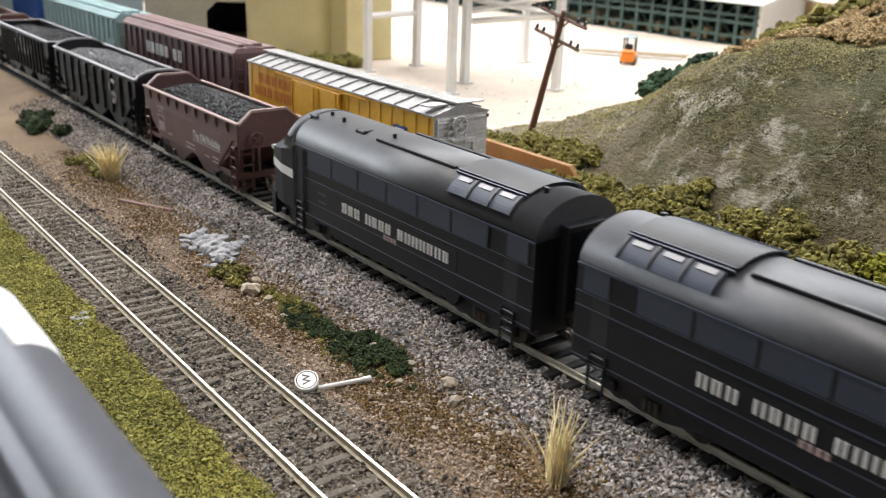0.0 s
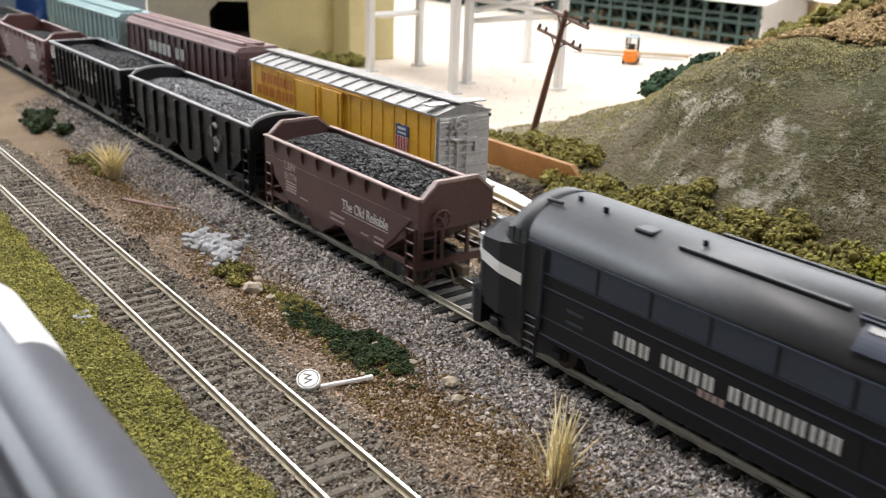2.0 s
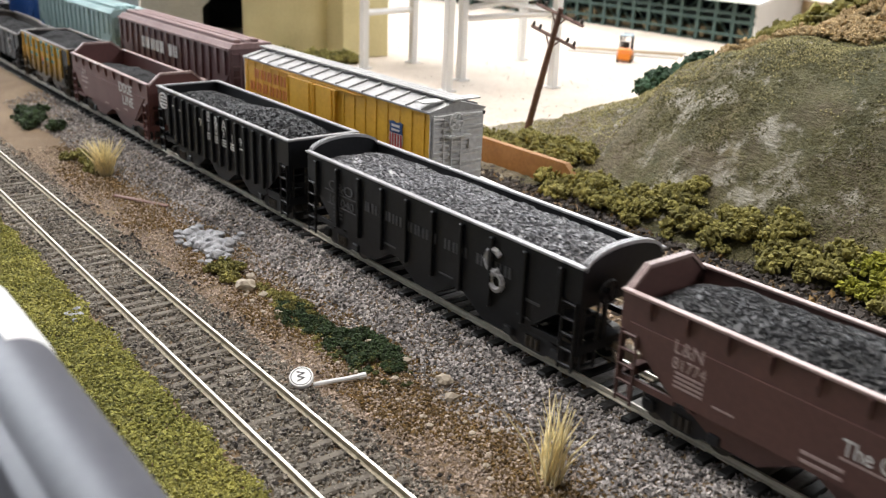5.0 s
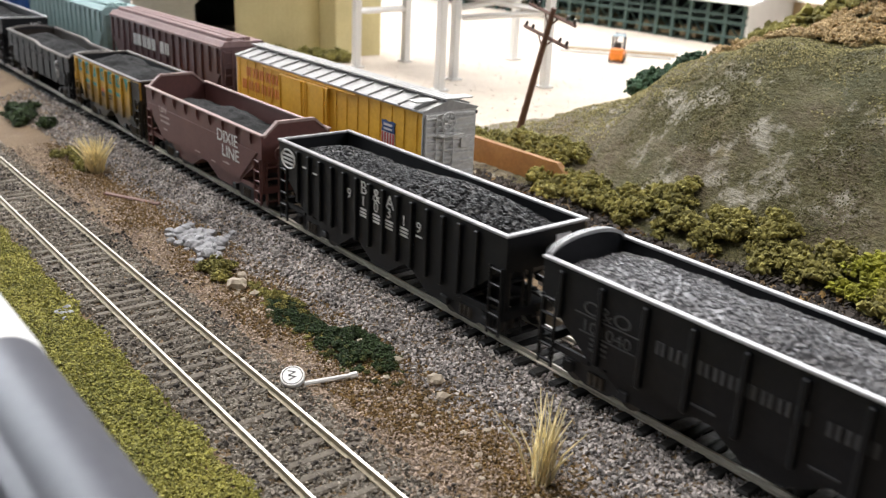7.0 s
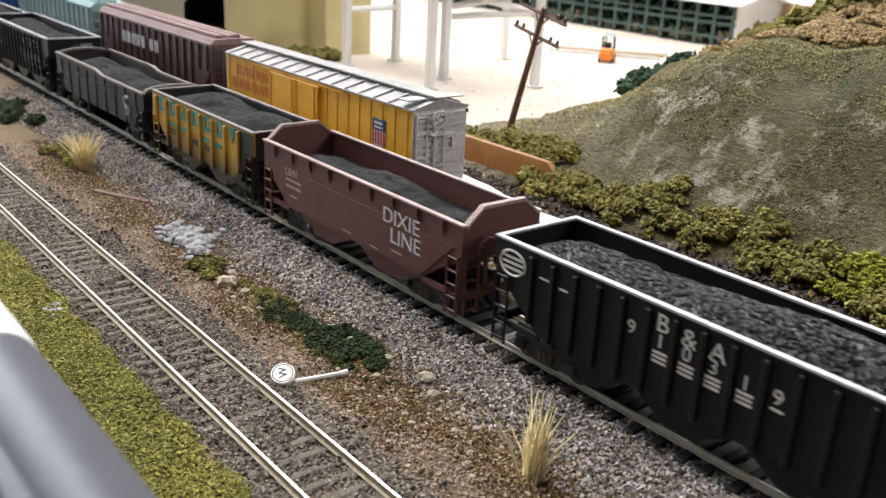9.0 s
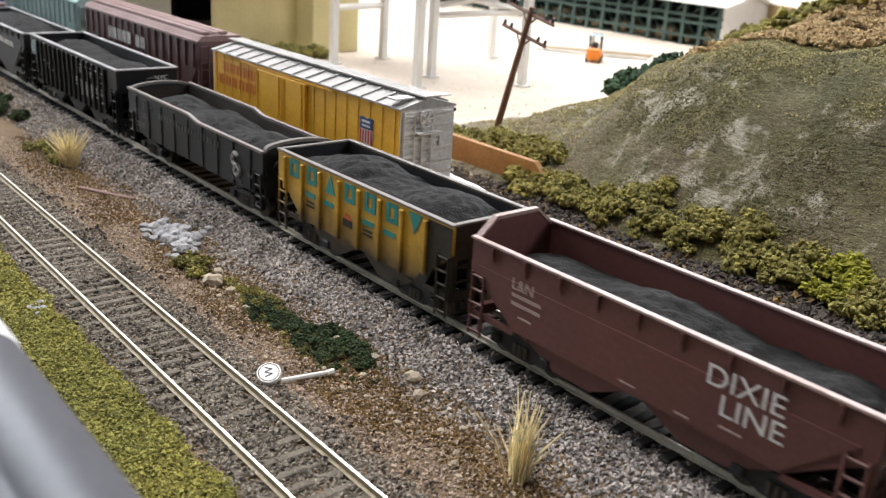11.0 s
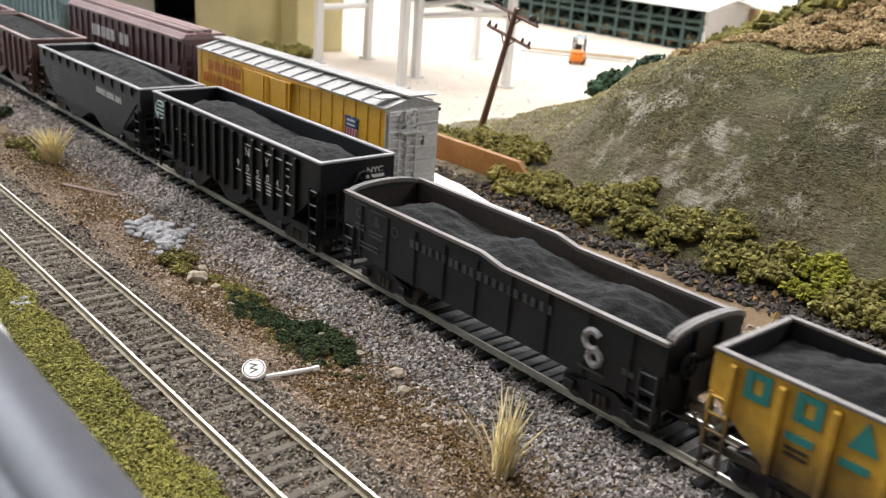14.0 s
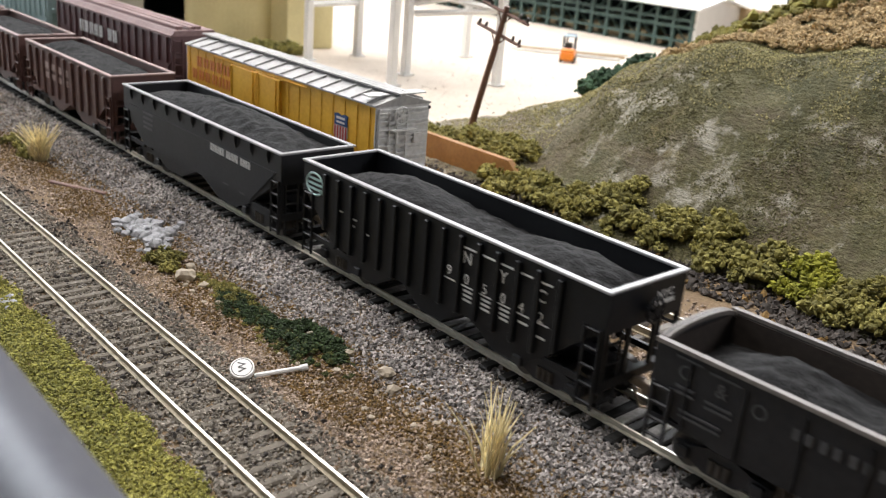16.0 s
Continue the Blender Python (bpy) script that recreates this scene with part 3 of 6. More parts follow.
grains("pale_grit", scatter(30000, -46, 4, -7.4, -3.5, 0.02, 0.04, lambda x, y: patch(x, y, 1.0) > -0.50 + 0.25 * ramp(y, -5.4, -4.4), 1.4), 0.05, M_PALEGRIT, "pale pinkish grit on the strip between the tracks", "grit", seed=7)
grains("ochre_turf", scatter(34000, -46, 4, -6.3, -3.3, 0.03, 0.04, lambda x, y: patch(x, y, 5.0, 0.28) + 0.6 * ramp(y, -6.0, -4.6) - 0.22 > RNG.uniform(-0.2, 0.2), 1.4), 0.05, M_TURF, "ochre brown turf on the strip between the tracks", "turf", seed=8)
grains("green_verge", scatter(60000, -46, 0, -12.6, -10.15, 0.05, 0.07, lambda x, y: y < -10.3 + 0.35 * patch(x, 0, 2.0, 0.7) + RNG.uniform(-0.15, 0.1), 1.2), 0.055, M_GRASS, "mossy yellow-green turf along the layout's front edge", "turf", seed=9)
grains("ditch_cinders", scatter(7000, -36, 8, 8.8, 13.5, 0.05, 0.08, lambda x, y: y > 9.6 + 0.5 * patch(x, 0, 4.0, 0.5) + 0.5, 1.2), 0.15, M_DARKCINDER, "dark coarse cinders at the foot of the hill", "cinders", seed=10)
grains("brown_leaf_litter", scatter(1800, -36, 6, 8.6, 13.0, 0.06, 0.08, lambda x, y: patch(x, y, 8.0, 0.6) > 0.1, 1.2), 0.14, M_TURF, "brown leaf litter at the foot of the hill", "leaf litter", seed=11)
bm = bmesh.new()
vs = [bm.verts.new((x, y, -0.28 + (0.02 if k % 2 else 0))) for k, (x, y) in enumerate(((-34, 12.2), (-27.3, 10.7), (-25.4, 10.6), (-22.4, 9.75), (-20.0, 9.9), (-18.8, 8.9), (-16.5, 8.3), (-19.5, 8.0), (-26.0, 9.0), (-34, 10.2)))]
bm.faces.new(vs)
bmesh.ops.recalc_face_normals(bm, faces=bm.faces)
tagged(part("card_strip", bm, M_WHITEROAD), "strip of torn white card beside the spur rails", "card")


def stones(name, items, material, label, category, group):
    """Single stones resting on the ground: x, y, radius."""
    for k, (x, y, r) in enumerate(items):
        ob = part(name, lump(k + 1, r, 0.75, 2 if r > 0.25 else 1), material, None)
        ob.matrix_basis = at(x, y, ground_z(x, y) + r * 0.45, k * 67)
        tagged(ob, label, category, group)


srng = random.Random(3)
stones("white_stone", [(-26.8 + srng.gauss(0, 0.95), -4.35 + srng.gauss(0, 0.42), srng.uniform(0.12, 0.30)) for _ in range(80)], M_ROCKWHITE, "white broken stone in a spilled heap", "stone", "white stone heap")
stones("boulder", [(-21.8, -5.1, 0.34), (-20.9, -4.9, 0.2), (-22.6, -4.5, 0.22), (-12.2, -3.55, 0.26), (-11.4, -3.9, 0.22), (-13.9, -3.7, 0.2)], M_ROCKTAN, "tan boulder half sunk in the turf", "boulder", "boulders on the strip")
stones("boulder", [(-16.0, -4.9, 0.16), (-14.6, -4.05, 0.2), (-15.6, -3.9, 0.18), (-13.2, -4.6, 0.15), (-19.2, -5.2, 0.15)], M_ROCKTAN, "pale boulder among the dark green bushes", "boulder", "boulders in the bushes")
stones("pebble", [(srng.uniform(-23, -4), srng.uniform(-5.6, -3.3), srng.uniform(0.05, 0.12)) for _ in range(110)], M_ROCKTAN, "small tan pebble lying on the turf", "pebble", "pebbles on the strip")
stones("white_chip", [(-22.8 + srng.gauss(0, 0.4), -10.75 + srng.gauss(0, 0.18), srng.uniform(0.08, 0.2)) for _ in range(12)], M_ROCKWHITE, "chip of white plaster on the green verge", "plaster chip", "plaster chips")


def low_bush(x, y, rx, ry, r, n, material, label, seed, z=None, group="", dome=0.22):
    rng = random.Random(seed)
    blobs = []
    for _ in range(n):
        a, d = rng.uniform(0, 6.28), rng.uniform(0, 1) ** 0.5
        px, py = x + rx * d * math.cos(a), y + ry * d * math.sin(a)
        blobs.append((px, py, (ground_z(px, py) if z is None else z(px, py)) + r * 0.25 + dome * (1 - d * d), r * rng.uniform(0.6, 1.15)))
    return foam("bush", blobs, material, label, "bush", group, seed)


low_bush(-15.4, -4.35, 2.0, 0.85, 0.24, 80, M_DARKGREEN, "dark green low foam bush on the ditch bank", 1, None, "", 0.16)
low_bush(-15.0, -4.45, 2.3, 1.0, 0.13, 90, M_MIDGREEN, "mid-green tufts strewn through the dark bush", 9, None, "", 0.18)
low_bush(-18.4, -4.8, 1.5, 0.6, 0.20, 44, M_DARKGREEN, "dark green low foam bush beside stones", 2, None, "", 0.12)
low_bush(-18.6, -4.7, 1.9, 0.75, 0.12, 70, M_MIDGREEN, "mid-green tufts beside stones", 10, None, "", 0.10)
low_bush(-19.5, -4.5, 1.2, 0.5, 0.20, 16, M_OLIVE, "olive low foam bush beside stones", 3)
low_bush(-16.6, -4.75, 2.7, 0.8, 0.13, 60, M_OLIVE, "olive mossy growth round the dark bushes", 7, None, "", 0.05)
low_bush(-20.6, -4.6, 1.4, 0.6, 0.15, 34, M_OLIVE, "olive mossy growth among the stones", 8, None, "", 0.05)
low_bush(-23.4, -5.0, 0.8, 0.55, 0.40, 12, M_OLIVE, "olive low foam bush below the white stones", 4)
low_bush(-41.5, -4.4, 2.2, 0.9, 0.45, 14, M_OLIVE, "olive low foam bush beside dry grass", 5)
low_bush(-52, -4.0, 3.5, 0.9, 0.6, 18, M_DARKGREEN, "dark green low foam bush by the track", 6)


def grass_tuft(x, y, n, h, spread, seed, label):
    """Stiff tapering straws that fan out from one root."""
    rng = random.Random(seed)
    bm = bmesh.new()
    for _ in range(n):
        a = rng.uniform(0, 6.28)
        lean, L = rng.uniform(0.05, 1) * spread, h * rng.uniform(0.45, 1.0)
        bx, by = rng.gauss(0, 0.14), rng.gauss(0, 0.14)
        mid = Vector((bx + math.cos(a) * lean * L * 0.4, by + math.sin(a) * lean * L * 0.4, L * 0.55))
        tip = Vector((bx + math.cos(a) * lean * L, by + math.sin(a) * lean * L, L))
        rod(bm, (bx, by, -0.1), mid, 0.034, 4, 0.03)
        rod(bm, mid, tip, 0.03, 4, 0.008)
    ob = part("grass_tuft", bm, M_STRAW)
    ob.matrix_basis = at(x, y, ground_z(x, y))
    return tagged(ob, label, "grass tuft", "dry grass tufts")


grass_tuft(-6.95, -4.3, 46, 2.3, 0.55, 4, "tall tuft of dry straw-coloured grass by the ballast")
grass_tuft(-38.9, -4.3, 130, 1.9, 0.75, 6, "bushy tuft of dry straw-coloured grass")
plank = part("plank", boxes((-1.6, 1.6, -0.14, 0.14, 0, 0.12), bevel=0.03), M_POLE)
plank.matrix_basis = at(-33.6, -4.5, -0.78, 27)
tagged(plank, "old brown timber lying in the dirt", "plank")


def whistle_sign():
    """A round white post sign, fallen on its side."""
    s = thing("whistle_post", -14.45, -7.0, -0.70, "fallen white round sign with a black letter and rim", "sign")
    bm = bmesh.new()
    bmesh.ops.create_cone(bm, cap_ends=True, segments=40, radius1=0.345, radius2=0.345, depth=0.16)
    bmesh.ops.bevel(bm, geom=list(bm.edges), offset=0.015, segments=1, affect="EDGES")
    disc = part("disc", bm, M_WHITEPLASTIC, s)
    bm = bmesh.new()
    bmesh.ops.create_circle(bm, cap_ends=False, segments=48, radius=0.300)
    e = list(bm.edges)
    r = bmesh.ops.extrude_edge_only(bm, edges=e)
    for v in r["geom"]:
        if isinstance(v, bmesh.types.BMVert):
            v.co *= 0.276 / 0.300
    for v in bm.verts:
        v.co.z = 0.084
    part("ring", bm, M_INK, disc, "thin black ring")
    me = text_mesh("W", 0.34, 0.010)
    me.materials.append(M_INK)
    w = new("letter", me)
    w.parent = disc
    w.matrix_basis = at(0, 0, 0.08, 162) @ at(-0.155, -0.118, 0)
    disc.matrix_basis = pose(0, 0, 0.0018, 16, 24, -5)
    bm = rods([((0.24, 0.25, 0.0), (0.72, 1.56, 0.1))], 0.07, 8)
    rod(bm, (0.70, 1.50, 0.09), (0.76, 1.70, 0.11), 0.095, 8)
    part("post", bm, M_WHITEPLASTIC, s, "thin white post")
    return s


whistle_sign()


# ---- the hill ----
CREST_X = [-60, -38, -33, -30.2, -26.5, -25.3, -24.6, -23.6, -21.9, -20.6, -19.7, -18.1, -16.9, -15.1, -13, -11, 0, 40]
CREST_Z = [-0.7, -0.6, 0.3, 1.7, 3.1, 3.9, 4.45, 5.2, 5.9, 6.35, 6.85, 7.15, 7.0, 7.05, 7.5, 7.95, 8.6, 8.8]
BACK_X = [-60, -31, -26, -23.3, -20.4, -18.9, -15.5, -10, 40]
BACK_Z = [-0.7, -0.6, 3.0, 5.6, 7.0, 8.0, 9.2, 10.2, 10.6]


def hill_z(x, y):
    """A crest along the track at y = 21, a steep face before it, and higher ground behind."""
    crest = float(np.interp(x + 0.6 * noise.noise(Vector((x * 0.5, y * 0.3, 9.0))), CREST_X, CREST_Z))
    back = float(np.interp(x, BACK_X, BACK_Z))
    foot = 11.6 + 0.8 * noise.noise(Vector((x * 0.15, 3, 0)))
    u = min(max((y - foot) / (21.0 - foot), 0), 1)
    face = 0.45 * u + 0.55 * u * u * (3 - 2 * u)
    z = -0.62 + (crest + 0.62) * face
    if y > 21:
        z += (back - crest) * ramp(y, 21.5, 30)
        z += (-0.7 - back) * ramp(y, 40, 60) * (1 - ramp(x, -26, -12))
    k = min(max(z + 0.6, 0) * 0.5, 1)
    n1 = noise.noise(Vector((x * 0.22, y * 0.22, 2.0))) * 0.5
    n2 = noise.noise(Vector((x * 0.7, y * 0.7, 5.0))) * 0.20
    n3 = noise.noise(Vector((x * 2.2, y * 2.2, 8.0))) * 0.07
    gully = -0.35 * math.exp(-((x + 24.2 + 0.25 * (y - 14)) ** 2) / 1.5)
    return z + (n1 + n2 + gully) * k * (1 if y < 19 or y > 24 else 0.5) + n3


sheet("hillside", span(-46, 40, 0.4), span(11.2, 72, 0.45), hill_z, M_HILL, "mossy plaster hillside with bare scuffed patches", "hill")

hrng = random.Random(9)
turf = []
for x, y in zip(RNG.uniform(-30, 8, 90000).tolist(), (11.8 + 12.0 * RNG.uniform(0, 1, 90000)).tolist()):
    if patch(x, y, 11.0, 0.30) + 0.6 * patch(x, y, 13.0, 1.1) > -0.05 + 0.10 * max(0.0, -19.0 - x) + RNG.uniform(-0.3, 0.3):
        turf.append((x, y, hill_z(x, y) + 0.01))
grains("hill_turf", turf, 0.048, M_HILLTURF, "olive ground turf clinging to the hillside", "turf", seed=14)
# pale grains put the back light's bright rim into the crest's colour
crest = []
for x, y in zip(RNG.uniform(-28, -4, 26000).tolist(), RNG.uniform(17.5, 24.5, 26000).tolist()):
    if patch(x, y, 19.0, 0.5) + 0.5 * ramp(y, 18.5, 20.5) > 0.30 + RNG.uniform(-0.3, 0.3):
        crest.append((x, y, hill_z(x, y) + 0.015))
grains("crest_rimlight_turf", crest, 0.05, M_PALETURF, "pale yellow-green turf painting the rim light along the hill's crest", "turf", seed=18)
edge = []
for x, y in zip(RNG.uniform(-46, -24, 16000).tolist(), RNG.uniform(15, 30, 16000).tolist()):
    if patch(x, y, 17.0, 0.25) + 0.9 * ramp(x, -40, -30) - 0.6 * ramp(y - 0.6 * (x + 34), 20, 27) > 0.35 + RNG.uniform(-0.35, 0.35):
        edge.append((x, y, max(hill_z(x, y), -0.48) + 0.02))
grains("yard_edge_turf", edge, 0.06, M_PALETURF, "pale yellow-green turf where the hill meets the yard", "turf", seed=15)
grit = [(x, y, -0.44) for x, y in zip(RNG.uniform(-75, -26, 2600).tolist(), RNG.uniform(9, 46, 2600).tolist())]
grains("yard_grit", grit[:900], 0.06, M_SAND, "scattered grit on the sandy yard", "grit", seed=16)


def hill_bush(x, y, r, n, material, label, seed, spread=1.6, group="bushes at the hill foot"):
    return low_bush(x, y, spread, spread * 0.8, r, n, material, label, seed, lambda px, py: max(hill_z(px, py), ground_z(px, py)) if py > 11.3 else ground_z(px, py), group)


for k, (x, y) in enumerate(((-34.5, 15.6), (-32.4, 15.4), (-30.4, 15.3), (-28.6, 15.2), (-26.8, 14.9), (-25.2, 14.6), (-24.4, 13.4), (-23.4, 12.9))):
    hill_bush(x, y, 0.62, 12, M_OLIVE, "olive foam bush at the foot of the hill", 20 + k, 1.15)
for k in range(16):
    hill_bush(-22.0 + k * 1.55, 12.9 + hrng.uniform(-0.6, 0.5), 0.60, 12, M_LIME if k in (9, 13) else M_OLIVE, "yellow-green foam bush along the foot of the hill" if k in (9, 13) else "olive foam bush along the foot of the hill", 40 + k, 1.1)
for k, (x, y) in enumerate(((-27.9, 24.4), (-27.1, 24.8), (-26.3, 25.2))):
    low_bush(x, y, 0.9, 0.6, 1.0, 18, M_FOREST, "deep green foam bush on the crest of the hill", 70 + k, lambda a, b: hill_z(a, b) + 0.5, "bushes on the crest", 0.6)
for k in range(33):
    hill_bush(-22.6 + (k % 11) * 1.35, 23.6 + (k // 11) * 2.2 + hrng.uniform(-0.7, 0.7), 0.42, 18, M_TANFOAM, "tan foam undergrowth on the hilltop", 90 + k, 1.25, "undergrowth on the hilltop")
for k in range(11):
    hill_bush(-23.0 + k * 1.7, 30.0 + hrng.uniform(-0.6, 1.0), 1.25, 16, M_OLIVE, "olive foam bush on the hilltop", 120 + k, 1.5, "bushes on the hilltop")
for k, (x, y) in enumerate(((-64.0, 22.6), (-62.6, 24.4), (-66, 20.6))):
    low_bush(x, y, 1.3, 1.0, 0.9, 10, M_OLIVE, "dull olive foam bush against the cream building", 130 + k, lambda a, b: -0.5)
tagged(part("timber_strip", prism([(-41, -0.6), (-23.6, -0.6), (-23.3, 0.4), (-24.0, 0.95), (-41, 0.95)], 12.9, 13.25), M_WOODSTRIP), "orange-brown wooden retaining strip below the bushes", "retaining wall")


def telegraph_pole():
    p = thing("telegraph_pole", -31.8, 17.35, -0.1, "leaning red-brown telegraph pole with two crossarms", "telegraph pole")
    top = Vector((2.62, -0.30, 7.75))
    part("pole", rod(bmesh.new(), (0, 0, -0.5), top, 0.21, 10, 0.15), M_POLE, p)
    d = top.normalized()
    arm = Vector((1.0, 0.05, -0.24)).normalized()
    for h, L in ((0.955, 1.75), (0.80, 1.68)):
        c = top * h
        a = part("crossarm", rods([(c - arm * L, c + arm * L)], 0.10, 4), M_POLE, p)
        part("brace", rods([(c - arm * 0.55, c - d * 0.7), (c + arm * 0.55, c - d * 0.7)], 0.045, 5), M_POLE, a)
        for s in (-0.92, -0.62, 0.62, 0.92):
            q = c + arm * L * s
            bm = rods([(q, q + d * 0.24)], 0.05, 6)
            rod(bm, q + d * 0.14, q + d * 0.34, 0.1, 8, 0.06)
            part("insulator", bm, M_INSUL, a, "dark glass insulator")
    return p


telegraph_pole()


# ---- the yard behind ----
def white_tower():
    t = thing("white_gantry", 0, 0, -0.45, "white painted steel gantry with tall legs", "gantry")
    legs = [(-59.4, 24.45), (-47.8, 24.3), (-51.1, 28.3), (-60.3, 30.2)]
    for x, y in legs:
        part("leg", boxes((x - 0.3, x + 0.3, y - 0.3, y + 0.3, 0, 15), bevel=0.04), M_WHITEPLASTIC, t)
        part("footing", boxes((x - 0.5, x + 0.5, y - 0.5, y + 0.5, 0, 0.12)), M_WHITEPLASTIC, t)
    for a, b, z in ((0, 3, 4.6), (0, 1, 9.5), (1, 2, 9.5), (2, 3, 9.5), (0, 3, 9.5)):
        part("beam", rods([((*legs[a], z), (*legs[b], z))], 0.26, 4), M_WHITEPLASTIC, t)
    part("deck", boxes((-61.0, -47.2, 23.6, 31.2, 13.2, 13.6)), M_WHITEPLASTIC, t)
    return t


def white_trestle():
    t = thing("white_trestle", 0, 0, -0.45, "white painted trestle with crossed rails", "trestle")
    legs = [(-45.3, 32.85), (-57.5, 40.6)]
    for x, y in legs:
        part("leg", boxes((x - 0.3, x + 0.3, y - 0.3, y + 0.3, 0, 12), bevel=0.04), M_WHITEPLASTIC, t)
        part("footing", boxes((x - 0.5, x + 0.5, y - 0.5, y + 0.5, 0, 0.12)), M_WHITEPLASTIC, t)
    for za, zb in ((4.9, 5.75), (5.7, 7.2), (6.6, 5.8), (10.5, 10.5)):
        part("rail", rods([((-50.75, 28.6, za), (-45.35, 32.55, zb))], 0.24, 4), M_WHITEPLASTIC, t)
    part("top_beam", rods([((*legs[0], 11.2), (*legs[1], 11.2))], 0.24, 4), M_WHITEPLASTIC, t)
    return t


white_trestle()
white_tower()


def forklift():
    f = thing("forklift", -52.6, 49.6, -0.5, "small orange forklift truck with a grey roof guard", "forklift", rz=125)
    bm = boxes((-1.3, 1.0, -0.65, 0.65, 0.25, 1.05), (-1.3, -0.5, -0.65, 0.65, 1.0, 1.35), bevel=0.12)
    part("body", bm, M_ORANGE, f)
    part("seat", boxes((-0.5, 0.1, -0.35, 0.35, 1.05, 1.3), (-0.62, -0.42, -0.35, 0.35, 1.2, 1.9), bevel=0.05), M_INK, f)
    for x, y in ((-0.85, -0.55), (-0.85, 0.55), (0.65, -0.55), (0.65, 0.55)):
        part("guard_post", rods([((x, y, 1.0), (x * 0.75, y, 2.45))], 0.06, 6), M_UNDER, f)
    part("roof_guard", boxes((-0.8, 0.65, -0.6, 0.6, 2.42, 2.56), bevel=0.03), M_BLUEWALL, f)
    part("mast", boxes((1.05, 1.2, -0.45, -0.3, 0.15, 2.6), (1.05, 1.2, 0.3, 0.45, 0.15, 2.6), (1.05, 1.2, -0.45, 0.45, 2.4, 2.55)), M_UNDER, f)
    for y in (-0.32, 0.2):
        part("fork", boxes((1.2, 2.4, y, y + 0.14, 0.2, 0.28)), M_UNDER, f)
    for x in (-0.85, 0.75):
        for y in (-0.7, 0.5):
            bm = rods([((x, y, 0.38), (x, y + 0.22, 0.38))], 0.38, 16)
            part("wheel", bm, M_INK, f)
    return f


forklift()
for k in range(3):
    b = part("pipe", rods([((-5.5, 0, 0), (5.5, 0, 0))], 0.15, 10), M_SHEDTAN if k % 2 else M_SHEDWALL)
    b.matrix_basis = at(-55.5 - 0.8 * k, 52.5 + 1.6 * k, -0.32, 36 + 2 * k)
    tagged(b, "long pale pipe lying in the yard", "pipe", "stacked pipes")


def shed():
    s = thing("lumber_shed", -53.3, 71.0, -0.48, "long dark green open-fronted shed with a white gable and roof", "shed")
    L, D = 64, 8.4
    part("gable_wall", xprism([(0, 0), (D, 0), (D, 4.9), (D * 0.5, 5.75), (0, 4.8)], -0.15, 0.15), M_SHEDWALL, s, "white boarded gable wall")
    part("side_wall", boxes((0.2, 16, D - 0.15, D + 0.15, 0, 4.9)), M_SHEDTAN, s, "tan boarded wall")
    # back wall coloured as dark as the shed's inner shade
    part("back_wall", boxes((-L, -0.2, D - 0.15, D + 0.15, 0, 5.0)), M_INTERIORSHADE, s)
    part("inner_floor", boxes((-L, -0.2, 0.3, D - 0.2, 0.0, 0.12)), M_SHEDGREEN, s)
    part("shelf_deck", boxes((-L, -0.2, 0.6, D - 0.2, 2.55, 2.75)), M_SHEDGREEN, s)
    for k in range(27):
        x = -0.4 - k * 2.4
        post = part("post", boxes((x - 0.22, x + 0.22, -0.1, 0.3, 0, 5.1)), M_SHEDGREEN, s) if k == 0 else again(post, -k * 2.4, 0, 0)
    for k in range(26):
        x = -0.4 - k * 2.4
        brace = part("brace", rods([((x, 0.5, 0.3), (x - 2.4, 0.5, 2.5)), ((x - 2.4, 0.5, 2.8), (x, 0.5, 5.0))], 0.14, 4), M_SHEDGREEN, s) if k == 0 else again(brace, -k * 2.4, 0, 0)
    for z in (0.9, 2.4, 3.2, 4.6):
        part("rail", boxes((-L, 0, -0.16, 0.06, z, z + 0.28)), M_SHEDGREEN, s)
    part("roof", xprism([(-1.0, 4.85), (D * 0.5, 6.0), (D + 1.0, 4.8), (D + 1.0, 4.65), (D * 0.5, 5.8), (-1.0, 4.65)], -L, 1.0), M_WHITEPLASTIC, s, "white sheet roof")
    rng = random.Random(2)
    for k in range(14):
        x = -3 - k * 3.4
        part("stock", boxes((x, x + rng.uniform(1.4, 2.6), 1.2, 5, 0.2, rng.uniform(0.8, 1.7)), bevel=0.05), M_SHEDTAN, s, "stacked boards inside the shed")
    return s


shed()


def cream_building():
    b = thing("cream_warehouse", 0, 0, -0.5, "tall cream plastered warehouse with a deep pier", "warehouse")
    bm = bmesh.new()
    bmesh.ops.create_cone(bm, cap_ends=True, segments=64, radius1=4.4, radius2=4.4, depth=22, matrix=Matrix.Translation((-71.5, 24.2, 11)))
    part("silo", bm, M_CREAM, b, "rounded cream wall", smooth=False)
    part("wall", boxes((-72, -64.6, 25.6, 30.5, 0, 22), bevel=0.08), M_CREAM, b)
    part("string_course", boxes((-72.1, -64.4, 25.4, 30.7, 14.0, 14.6)), M_CREAM, b)
    return b


cream_building()


